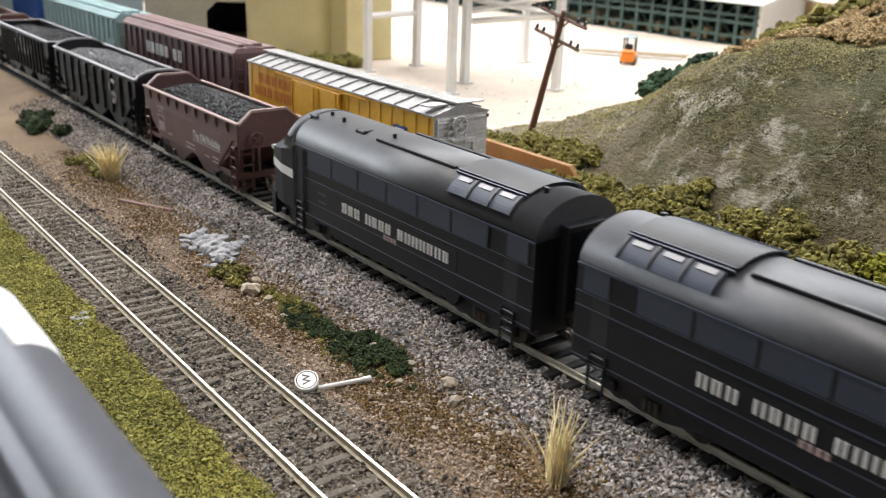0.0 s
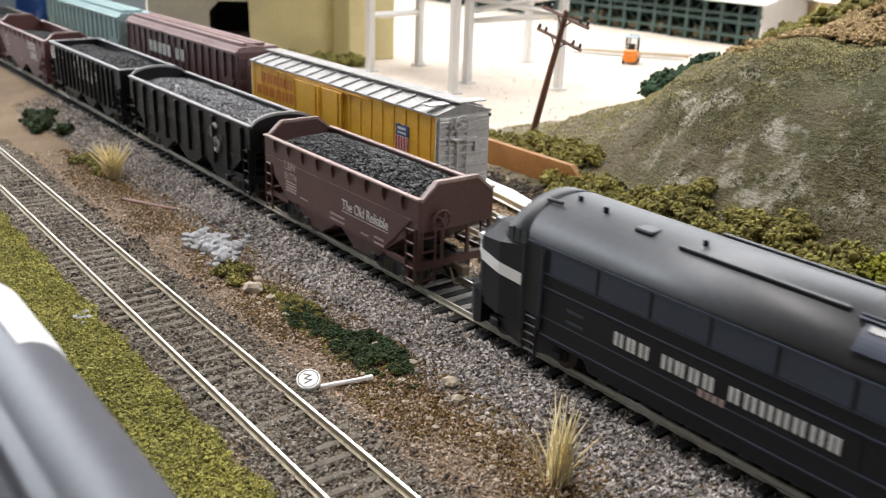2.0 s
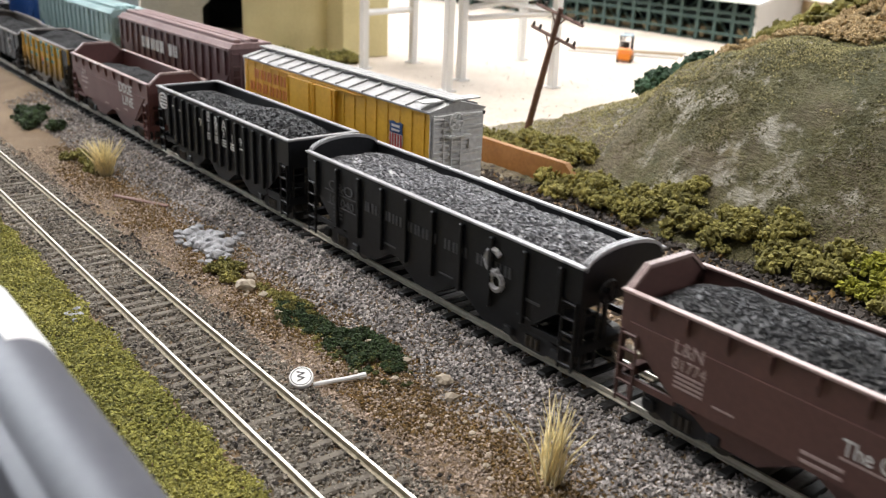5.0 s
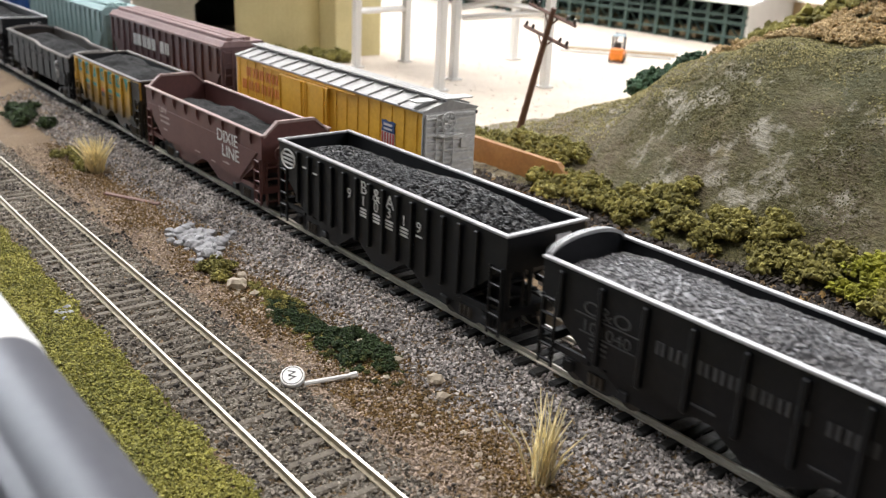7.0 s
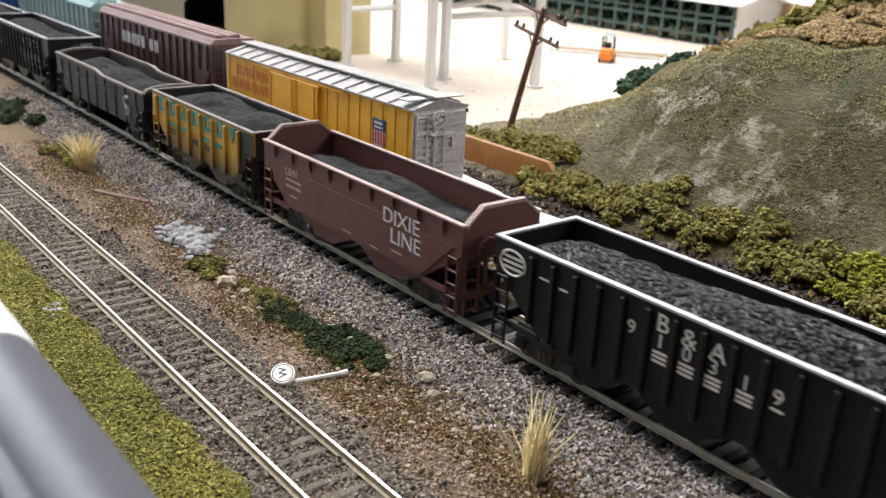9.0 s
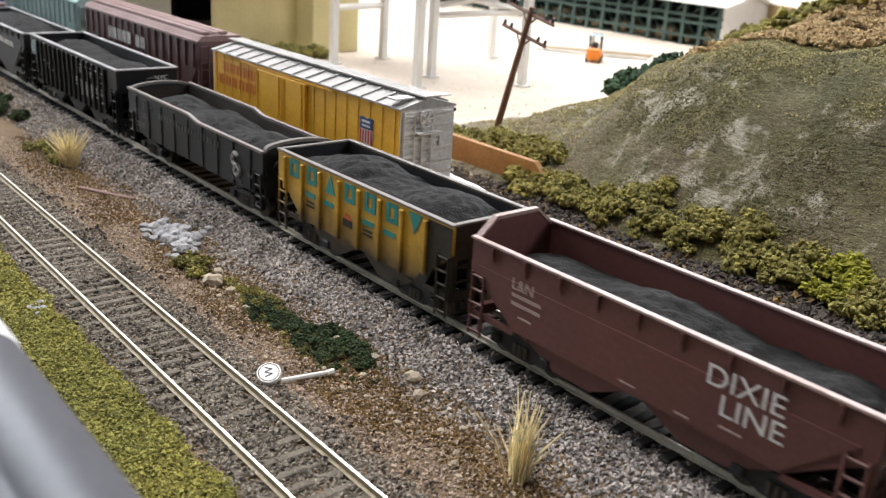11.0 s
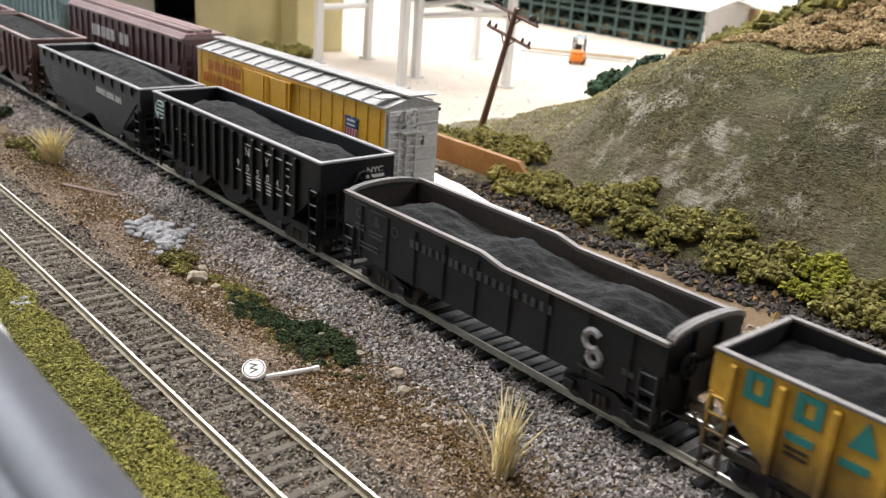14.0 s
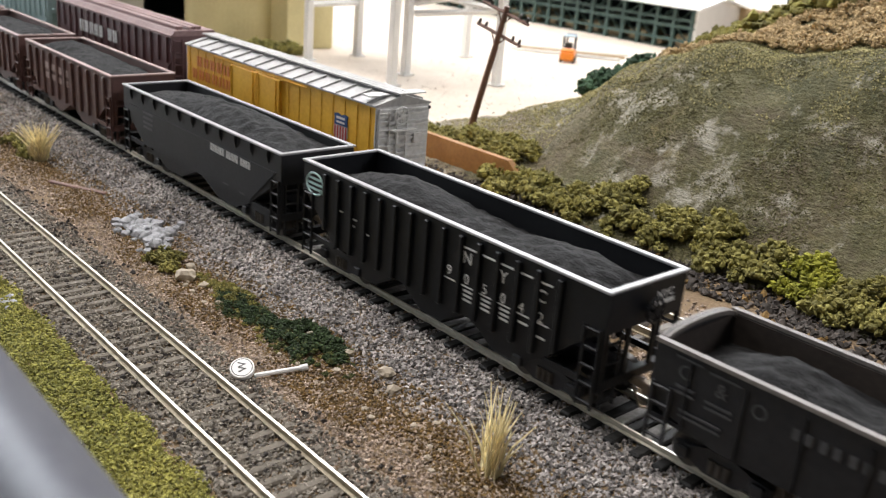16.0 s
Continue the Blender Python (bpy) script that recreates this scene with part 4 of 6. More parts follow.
def portal_building():
    b = thing("concrete_portal", -81, 22.6, -0.5, "grey concrete building with a dark chamfered doorway", "building", rz=62)
    w, h, c = 5.3, 4.0, 1.0
    out = [(-8.5, 0), (-w / 2, 0), (-w / 2, h - c), (-w / 2 + c, h), (w / 2 - c, h), (w / 2, h - c), (w / 2, 0), (4.2, 0), (4.2, 22), (-8.5, 22)]
    part("front_wall", prism(out, -0.6, 0.0), M_PORTAL, b)
    part("doorway_lining", boxes((-w / 2 - 0.4, -w / 2 - 0.02, 0.02, 9, 0, h), (w / 2 + 0.02, w / 2 + 0.4, 0.02, 9, 0, h), (-w / 2, w / 2, 8.6, 9.0, 0, h + 0.3), (-w / 2, w / 2, 0.02, 9, h + 0.02, h + 0.3)), M_INTERIORSHADE, b, "dark interior")
    part("side_wall", boxes((-26, -8.6, -1.2, -0.4, 0, 22)), M_BLUEWALL, b, "blue-grey rendered wall")
    part("pier", boxes((3.0, 4.3, -1.0, -0.62, 0, 22), bevel=0.05), M_PORTAL, b)
    return b


portal_building()


def front_rail():
    r = thing("guard_rail", 0, 0, 0, "smooth blue-grey metal guard rail along the layout's edge", "guard rail")
    cy, cz = -16.02, 5.72

    def ring(k, a0, a1, n):
        return [(cy + 0.62 * k * math.cos(a), cz + 0.68 * k * math.sin(a)) for a in (math.radians(a0 + (a1 - a0) * i / n) for i in range(n + 1))]

    bead = ring(1.0, -60, 150, 28) + [(-16.75, 6.0), (-16.80, 5.80), (-16.62, 5.62), (-16.75, 5.35), (-17.0, 5.1), (-17.0, 4.4), (-15.8, 4.4)]
    part("rail_bar", xprism(bead, -9.0, 20), M_ALU, r, smooth=True)
    # thin white shell on the upper side, shaped as the rail's bright highlight
    cap = bmesh.new()
    rows = []
    for x, k in ((-9.35, 0.55), (-9.28, 0.8), (-9.1, 0.97), (-8.8, 1.04), (-6.6, 1.04), (-6.35, 1.02), (-6.25, 0.97)):
        rows.append([cap.verts.new((x, y, z)) for y, z in ring(k, -55, 95, 24) + ring(k * 0.9, 95, -55, 24)])
    n = len(rows[0])
    for p, q in zip(rows, rows[1:]):
        for i in range(n):
            cap.faces.new((p[i], p[(i + 1) % n], q[(i + 1) % n], q[i]))
    cap.faces.new(rows[0])
    cap.faces.new(rows[-1])
    bmesh.ops.recalc_face_normals(cap, faces=cap.faces[:])
    part("end_highlight", cap, M_HIGHLIGHT, r, "white shell painting a highlight on the rail's end", smooth=True)
    part("stanchion", boxes((14.0, 14.8, -16.3, -15.9, -112, 4.5)), M_ALU, r)
    return r


front_rail()


# ---- rolling stock ----
SPEED = 6.62  # centimetres a second, towards +x
WHEEL_R = 0.48
TRAIN, WHEELS = [], []


def truck(car, x, wheels, wide=1.12, base=1.0):
    """A two-axle truck: cast side frames with springs, a bolster and turning wheelsets."""
    t = part("truck", boxes((x - 0.28, x + 0.28, -wide, wide, 0.45, 0.72)), M_UNDER, car, "black truck with sprung side frames")
    for s in (-1, 1):
        y0, y1 = s * wide, s * (wide + 0.16)
        out = [(x - base - 0.28, 0.36), (x - base + 0.22, 0.36), (x - 0.42, 0.20), (x + 0.42, 0.20), (x + base - 0.22, 0.36), (x + base + 0.28, 0.36), (x + base + 0.28, 0.66), (x + base - 0.2, 0.72), (x + 0.4, 0.86), (x - 0.4, 0.86), (x - base + 0.2, 0.72), (x - base - 0.28, 0.66)]
        part("side_frame", prism(out, min(y0, y1), max(y0, y1)), M_UNDER, t)
        for dx in (-0.2, 0, 0.2):
            part("spring", rod(bmesh.new(), (x + dx, s * (wide + 0.17), 0.30), (x + dx, s * (wide + 0.17), 0.66), 0.085, 8), M_WHEEL, t)
        b0, b1 = sorted((s * (wide + 0.12), s * (wide + 0.3)))
        for c in (x - base, x + base):
            part("journal_box", boxes((c - 0.18, c + 0.18, b0, b1, 0.36, 0.66), bevel=0.04), M_UNDER, t)
    for dx in (-base, base):
        if "set" not in wheels:
            bm = rods([((0, -1.05, 0), (0, 1.05, 0))], 0.11, 8)
            for s in (-1, 1):
                rod(bm, (0, s * 0.72, 0), (0, s * 1.02, 0), WHEEL_R, 24)
                rod(bm, (0, s * 0.66, 0), (0, s * 0.73, 0), WHEEL_R + 0.07, 24)
                for k in range(4):
                    a = k * math.pi / 2 + 0.4
                    box(bm, 0.28 * math.cos(a) - 0.06, 0.28 * math.cos(a) + 0.06, s * 1.0 - 0.03, s * 1.0 + 0.05, 0.28 * math.sin(a) - 0.06, 0.28 * math.sin(a) + 0.06)
            w = part("wheelset", bm, M_WHEEL, car)
            wheels["set"] = w
        else:
            w = again(wheels["set"], 0, 0, 0, parent=car)
        w.matrix_basis = at(x + dx, 0, WHEEL_R)
        WHEELS.append((w, x + dx))


WHEELMESH = {}


def couplers(car, half, ends=(-1, 1)):
    for s in ends:
        bm = boxes((min(s * (half - 0.3), s * (half + 0.42)), max(s * (half - 0.3), s * (half + 0.42)), -0.11, 0.11, 0.76, 0.98), (min(s * (half + 0.38), s * (half + 0.72)), max(s * (half + 0.38), s * (half + 0.72)), -0.22, 0.12, 0.70, 1.04), bevel=0.03)
        c = part("coupler", bm, M_BRASS, car, "dull metal knuckle coupler")
        part("brake_hose", rods([((s * (half + 0.2), -0.35, 0.9), (s * (half + 0.55), -0.4, 0.45)), ((s * (half + 0.55), -0.4, 0.45), (s * (half + 0.75), -0.3, 0.5))], 0.045, 5), M_BRASS, c)


def ladder(car, x, y, z0, z1, w, along, material, n=5):
    """Two stiles and rungs; along 'x' for a side ladder, 'y' for one on an end."""
    bm = bmesh.new()
    for k in range(n + 1):
        z = z0 + (z1 - z0) * k / n
        rod(bm, (x, y, z), (x + w, y, z) if along == "x" else (x, y + w, z), 0.045, 5)
    for d in (0, w):
        p = (x + d, y) if along == "x" else (x, y + d)
        rod(bm, (*p, z0 - 0.15), (*p, z1 + 0.1), 0.05, 5)
    return part("ladder", bm, material, car)


def brake_wheel(car, x, y, z, r, material):
    bm = bmesh.new()
    prev = None
    for k in range(17):
        a = k * math.tau / 16
        p = (x, y + r * math.cos(a), z + r * math.sin(a))
        if prev:
            rod(bm, prev, p, 0.045, 5)
        prev = p
    for k in range(5):
        a = k * math.tau / 5
        rod(bm, (x, y, z), (x, y + r * math.cos(a), z + r * math.sin(a)), 0.035, 5)
    rod(bm, (x - 0.2, y, z), (x + 0.06, y, z), 0.09, 8)
    return part("brake_wheel", bm, material, car)


def load_height(x, y, L, wide, top, humps, seed):
    u, v = x / (L / 2), y / wide
    e = (1 - abs(u) ** 6) * (1 - v * v * 0.75)
    wave = 0.5 + 0.5 * math.cos(u * math.pi * humps + 0.6 * seed)
    return top - 0.75 + e * (0.42 + 0.42 * wave) + 0.09 * noise.noise(Vector((x * 1.3, y * 1.3, seed)))


def coal(car, L, wide, top, humps, seed, kind, lift):
    """A heaped load: a moulded mound, or a mound strewn with single lumps."""
    bm = bmesh.new()
    xs, ys = span(-L / 2, L / 2, 0.09), span(-wide, wide, 0.09)
    rows = [[bm.verts.new((x, y, load_height(x, y, L, wide, top, humps, seed) + lift + (0.09 * noise.noise(Vector((x * 2.6, y * 2.6, seed))) + 0.05 * noise.noise(Vector((x * 7, y * 7, seed))) if kind == "mould" else 0))) for x in xs] for y in ys]
    for a, b in zip(rows, rows[1:]):
        for k in range(len(xs) - 1):
            bm.faces.new((a[k], a[k + 1], b[k + 1], b[k]))
    m = {"mould": M_COALMOLD, "black": M_COALCHUNK, "grey": M_COALGREY}[kind]
    c = part("coal_load", bm, m, car, "heaped coal load", smooth=True)
    if kind != "mould":
        rng = np.random.default_rng(seed)
        n = int(L * wide * 260)
        pts = [(x, y, load_height(x, y, L, wide, top, humps, seed) + lift + 0.03) for x, y in zip(rng.uniform(-L / 2 + 0.1, L / 2 - 0.1, n).tolist(), rng.uniform(-wide + 0.08, wide - 0.08, n).tolist())]
        grains("loose_coal", pts, 0.072, m, parent=c, seed=seed)
    return c


def hopper(u_back, u_front, H, name_label, paint, rim, ribs=0, ends="flat", load="mould", humps=2.0, seed=1, stubs=0, lift=0.0, cut=1.9, bays=2, end_paint=None, group="coal hoppers in the train", rib_span=None, lining=None):
    """An open hopper car with slope sheets, bays, open ends, ladders and trucks. Its origin lies on the rail head."""
    L, W = u_front - u_back, 1.6
    h = L / 2
    car = thing("hopper_car", (u_back + u_front) / 2, 0, 0, name_label, "hopper car", group)
    end_paint = end_paint or paint
    zs = 1.12
    out = [(-h, H), (h, H), (h, H - 0.95), (h - cut, zs), (-h + cut, zs), (-h, H - 0.95)]
    inner = [(-h + 0.05, H - 0.08), (h - 0.05, H - 0.08), (h - 0.05, H - 0.9), (h - cut, zs), (-h + cut, zs), (-h + 0.05, H - 0.9)]
    for s in (-1, 1):
        y0, y1 = sorted((s * W, s * (W - 0.09)))
        part("side_panel", prism(out, y0, y1), paint, car)
    # chord paler than the sides: overhead light put into its colour
    part("top_chord", boxes((-h - 0.04, h + 0.04, -W - 0.06, -W + 0.13, H - 0.03, H + 0.05), (-h - 0.04, h + 0.04, W - 0.13, W + 0.06, H - 0.03, H + 0.05), bevel=0.015), rim, car, "worn top edge with overhead light painted in pale")
    for s in (-1, 1):
        x0, x1 = sorted((s * h, s * (h - 0.09)))
        if ends == "flat":
            part("end_plate", boxes((x0, x1, -W + 0.1, W - 0.1, H - 1.15, H)), end_paint, car)
            part("end_chord", boxes((min(s * (h + 0.04), s * (h - 0.14)), max(s * (h + 0.04), s * (h - 0.14)), -W + 0.13, W - 0.13, H - 0.03, H + 0.05), bevel=0.015), rim, car, "worn top edge with overhead light painted in pale")
        else:
            if ends == "peak":
                oy = [(-W + 0.1, H - 1.15), (W - 0.1, H - 1.15), (W - 0.1, H), (W - 0.75, H + 0.55), (-W + 0.75, H + 0.55), (-W + 0.1, H)]
            else:
                oy = [(-W + 0.1, H - 1.15), (W - 0.1, H - 1.15)] + [(W * math.cos(math.radians(a)) * 0.95, H + 0.5 * math.sin(math.radians(a))) for a in range(0, 181, 15)]
            part("end_plate", xprism(oy, x0, x1), end_paint, car)
            top = oy[2:]
            part("end_chord", xprism(top + [(y, z - 0.11) for y, z in top[::-1]], x0 - 0.05, x1 + 0.05), rim, car, "worn top edge with overhead light painted in pale")
        # the slope sheet under the end, and the open end frame
        part("slope_sheet", prism([(s * (h - 0.05), H - 1.1), (s * (h - cut - 0.4), 0.95), (s * (h - cut - 0.55), 0.98), (s * (h - 0.2), H - 1.0)], -W + 0.1, W - 0.1), end_paint, car)
        part("end_sill", boxes((min(s * h, s * (h - 0.22)), max(s * h, s * (h - 0.22)), -W, W, 0.92, 1.2), (min(s * h, s * (h - cut)), max(s * h, s * (h - cut)), -W, -W + 0.1, 0.98, 1.16), (min(s * h, s * (h - cut)), max(s * h, s * (h - cut)), W - 0.1, W, 0.98, 1.16)), end_paint, car)
        bm = bmesh.new()
        for y in (-W + 0.07, W - 0.07):
            box(bm, min(s * h, s * (h - 0.12)), max(s * h, s * (h - 0.12)), y - 0.06, y + 0.06, 1.1, H - 0.9)
        for y in (-0.55, 0.55):
            box(bm, min(s * h, s * (h - 0.1)), max(s * h, s * (h - 0.1)), y - 0.06, y + 0.06, 1.1, H - 1.1)
        part("end_post", bm, end_paint, car)
        ladder(car, s * (h - 0.05), -W + 0.22 if s > 0 else W - 0.72, 0.55, H - 0.4, 0.55, "y", end_paint)
        x0 = h - 0.62 if s > 0 else -h + 0.1
        ladder(car, x0, -W - 0.03, 0.55, H - 1.1, 0.5, "x", end_paint if s > 0 else paint, 4)
        ladder(car, x0, W + 0.03, 0.55, H - 1.1, 0.5, "x", end_paint if s > 0 else paint, 4)
        part("step", rods([((s * (h - 0.5), -W, 0.95), (s * (h - 0.5), -W, 0.5)), ((s * (h - 0.5), -W, 0.5), (s * (h - 0.1), -W, 0.5)), ((s * (h - 0.1), -W, 0.5), (s * (h - 0.1), -W, 0.95))], 0.045, 5), paint, car)
    if lining:
        for s in (-1, 1):
            part("side_lining", boxes((-h + 0.1, h - 0.1, *sorted((s * (W - 0.10), s * (W - 0.13))), H - 1.1, H - 0.05)), lining, car, "black inner wall")
            part("end_lining", boxes((*sorted((s * (h - 0.10), s * (h - 0.14))), -W + 0.14, W - 0.14, H - 1.1, H - 0.05)), lining, car, "black inner wall")
    if ribs:
        for k in range(ribs):
            r0, r1 = rib_span or (-h + 0.75, h - 0.75)
            x = r0 + (r1 - r0) * k / (ribs - 1)
            d = min(h - abs(x), cut)
            zb = zs if h - abs(x) >= cut else H - 0.95 - (H - 0.95 - zs) * d / cut
            for s in (-1, 1):
                bm = boxes((x - 0.08, x + 0.08, min(s * W, s * (W + 0.13)), max(s * W, s * (W + 0.13)), zb, H - 0.16), bevel=0.03)
                part("rib", bm, paint, car)
    for k in range(stubs):
        x = -h + 0.9 + (L - 1.8) * k / (stubs - 1)
        for s in (-1, 1):
            o = [(s * W, H - 0.05), (s * (W + 0.1), H - 0.05), (s * (W + 0.1), H - 0.25), (s * W, H - 0.55)]
            part("stub_rib", xprism(o, x - 0.05, x + 0.05), paint, car)
    if stubs:
        for s in (-1, 1):
            part("side_bulge", prism([(-h + 0.35, H - 0.75), (h - 0.35, H - 0.75), (h - cut - 0.05, zs + 0.05), (-h + cut + 0.05, zs + 0.05)], *sorted((s * W, s * (W + 0.05)))), paint, car)
    # bays and centre sill
    part("centre_sill", boxes((-h + 0.1, h - 0.1, -0.28, 0.28, 0.72, 1.15)), M_UNDER, car)
    step = (L - 2 * cut) / bays
    for k in range(bays):
        c = -h + cut + step * (k + 0.5)
        part("hopper_bay", prism([(c - step * 0.52, zs), (c + step * 0.52, zs), (c + step * 0.16, 0.42), (c - step * 0.16, 0.42)], -W + 0.25, W - 0.25), paint, car)
        part("bay_door", boxes((c - step * 0.16, c + step * 0.16, -W + 0.3, W - 0.3, 0.36, 0.44)), M_UNDER, car)
    truck(car, -h + 2.0, WHEELMESH)
    truck(car, h - 2.0, WHEELMESH)
    couplers(car, h)
    brake_wheel(car, h + 0.2, -0.75 if ends != "flat" else 0.1, H - 0.75, 0.33, end_paint)
    coal(car, L - 0.3, W - 0.12, H, humps, seed, load, lift)
    TRAIN.append(car)
    return car, h, L


Y = -1.6  # near face of a car side

# brown hopper behind the locomotives
car, h, L = hopper(-40.7, -29.9, 3.42, "brown two-bay hopper car with peaked ends heaped with coal", M_BROWN, M_RIMBROWN, ends="peak", load="black", humps=0.0, seed=2, stubs=9, lift=0.27)
lettering("L&N", 0.52, -h + 1.75, Y - 0.06, 2.42, M_PINK, car, 0.9)
lettering("81774", 0.44, -h + 1.75, Y - 0.06, 2.02, M_PINK, car, 0.9)
bars([(-h + 1.85, -h + 2.7, z, z + 0.06) for z in (1.9, 1.78, 1.66, 1.54)] + [(-h + 3.0, -h + 3.6, 1.5, 1.55), (-0.1, 0.9, 1.5, 1.58), (-0.1, 0.9, 1.3, 1.38), (2.0, 2.5, 1.32, 1.38), (2.9, 3.5, 1.42, 1.5), (2.9, 3.5, 1.22, 1.3)], Y - 0.05, M_PINK, car)
lettering("The Old Reliable", 0.55, 0.75, Y - 0.06, 1.92, M_WHITE, car, 0.80)
bars([(0.75, 3.75, 1.8, 1.85)], Y - 0.05, M_PINK, car, "underline")

# black ribbed hopper with grey stone coal
car, h, L = hopper(-56.5, -42.1, 3.48, "black ribbed hopper car with rounded ends and grey coal", M_BLACK, M_RIM, ribs=10, ends="round", load="grey", humps=0.0, seed=5, lift=0.36, bays=3)
lettering("C&O", 0.52, -h + 1.55, Y - 0.03, 2.45, M_FADED, car, 1.5)
lettering("101040", 0.46, -h + 1.55, Y - 0.03, 1.95, M_FADED, car, 1.25)
bars([(-h + 1.3, -h + 3.6, 2.36, 2.4), (-h + 1.5, -h + 3.4, 1.88, 1.92)], Y - 0.02, M_FADED, car)
glyphs((10, 3, 4), -3.2, 2.25, 0.34, 0.42, Y - 0.02, M_FADED, car)
bars([(-h + 1.9, -h + 2.5, z, z + 0.06) for z in (1.75, 1.6, 1.45)] + [(-2, -1.3, 1.4, 1.46), (1.1, 1.8, 1.35, 1.41), (4.9, 5.7, 1.85, 1.93), (4.8, 5.4, 1.3, 1.36)], Y - 0.02, M_FADED, car)
bm = bmesh.new()
for a in range(40, 320, 20):
    rod(bm, (3.7 + 0.34 * math.cos(math.radians(a)), Y - 0.03, 2.6 + 0.34 * math.sin(math.radians(a))), (3.7 + 0.34 * math.cos(math.radians(a + 20)), Y - 0.03, 2.6 + 0.34 * math.sin(math.radians(a + 20))), 0.1, 5)
for a in range(0, 360, 20):
    rod(bm, (3.85 + 0.26 * math.cos(math.radians(a)), Y - 0.03, 2.0 + 0.26 * math.sin(math.radians(a))), (3.85 + 0.26 * math.cos(math.radians(a + 20)), Y - 0.03, 2.0 + 0.26 * math.sin(math.radians(a + 20))), 0.1, 5)
part("emblem", bm, M_RIM, car, "pale looping emblem")


def oval(car, x, z, rx, rz, material, dots):
    """An oval herald in outline with plain bars inside."""
    bm = bmesh.new()
    prev = None
    for k in range(29):
        a = k * math.tau / 28
        p = (x + rx * math.cos(a), Y - 0.02, z + rz * math.sin(a))
        if prev:
            rod(bm, prev, p, 0.04, 5)
        prev = p
    for dz in dots:
        w = rx * math.sqrt(max(0, 1 - (dz / rz) ** 2)) * 0.8
        box(bm, x - w, x + w, Y - 0.04, Y, z + dz - 0.035, z + dz + 0.035)
    return part("herald", bm, material, car)


def staggered(car, words, size, xs, zs, material, width=1.0):
    """Letters spread over the panels between ribs."""
    for ch, x, z in zip(words, xs, zs):
        lettering(ch, size, x, Y - 0.03, z, material, car, width)


# black hopper with white marks and crushed coal
car, h, L = hopper(-71.3, -58.0, 3.56, "black ribbed hopper car with a pale rim and crushed coal", M_BLACK, M_RIM, ribs=14, load="black", humps=1.2, seed=8, lift=0.10, bays=3, rib_span=(-5.15, 5.38))
oval(car, -h + 0.72, 2.95, 0.5, 0.36, M_WHITE, (-0.16, 0, 0.16))
DIGIT_X = [-1.56, -0.66, 0.12, 0.87, 1.72, 2.53]
staggered(car, "B&A", 0.66, [x - 0.24 for x in (-0.64, 0.12, 0.90)], [2.92, 2.84, 2.82], M_WHITE, 1.05)
staggered(car, "910319", 0.52, [x - 0.17 for x in DIGIT_X], [2.54, 2.50, 2.48, 2.48, 2.46, 2.46], M_WHITE, 1.05)
bars([(x - 0.22, x + 0.2, z, z + 0.07) for x in DIGIT_X[1:5] for z in (2.33, 2.21, 2.09)] + [(2.35, 2.68, 2.3, 2.36), (-4.85, -4.5, 2.86, 2.92), (-4.1, -3.8, 2.80, 2.86)], Y - 0.02, M_WHITE, car)
bars([(0.35, 0.95, 3.05, 3.3)], h, M_WHITE, car, "end_marking", "end")

# oxide red hopper
car, h, L = hopper(-85.0, -72.8, 3.36, "oxide red hopper car with peaked ends and smooth coal", M_RED, M_RIMBROWN, ends="peak", load="mould", humps=2.0, seed=11, stubs=9, lift=-0.28)
lettering("L&N", 0.46, -h + 1.75, Y - 0.06, 2.42, M_PINK, car)
bars([(-h + 1.8, -h + 2.9, z, z + 0.1) for z in (2.2, 1.95)] + [(-h + 2.1, -h + 2.6, 1.62, 1.68), (-0.3, 0.2, 1.35, 1.4), (1.4, 1.8, 1.28, 1.34), (2.6, 3.2, 1.5, 1.56)], Y - 0.05, M_PINK, car)
lettering("DIXIE", 0.74, 2.05, Y - 0.06, 2.42, M_WHITE, car, 1.12)
lettering("LINE", 0.74, 2.5, Y - 0.06, 1.80, M_WHITE, car, 1.12)

# yellow hopper, sooty at the foot and one end
car, h, L = hopper(-96.1, -85.9, 3.40, "grimy yellow ribbed hopper car with green letter blocks", M_YELLOW, M_DULLRIM, ribs=8, load="mould", humps=2.0, seed=14, lift=0.22, cut=1.7, end_paint=M_YELLOWEND, rib_span=(-4.55, 3.85), lining=M_BLACKWORN)
P = 1.2
X0 = -4.55
for k in range(7):
    x, w, z, hh, t = -3.94 + 1.205 * k - 0.32, 0.64, 2.60, 0.68, 0.20
    if k in (2, 6):
        o = [(x, z), (x + w, z), (x + w / 2, z + hh)]
        part("letter_block", prism([(a, b if k == 2 else 2 * z + hh - b) for a, b in o], Y - 0.032, Y - 0.01), M_GREENLET, car)
        continue
    bits = [(x, x + t, z, z + hh), (x + w - t, x + w, z, z + hh), (x + t, x + w - t, z, z + 0.17), (x + t, x + w - t, z + hh - 0.17, z + hh)]
    part("letter_block", boxes(*[(p, q, Y - 0.032, Y - 0.01, u, v) for p, q, u, v in bits], bevel=0.02), M_GREENLET, car)
for k, zz in ((1, 2.12), (2, 2.12), (4, 2.12), (5, 2.12)):
    bars([(X0 + P * k + 0.2, X0 + P * k + 0.85, zz, zz + 0.18)], Y - 0.02, M_GREENLET, car, "small_letter_block")
bars([(X0 + P * k + 0.25, X0 + P * k + 0.8, z, z + 0.08) for k in (1, 4) for z in (1.9, 1.75)], Y - 0.02, M_YELLOWEND, car)
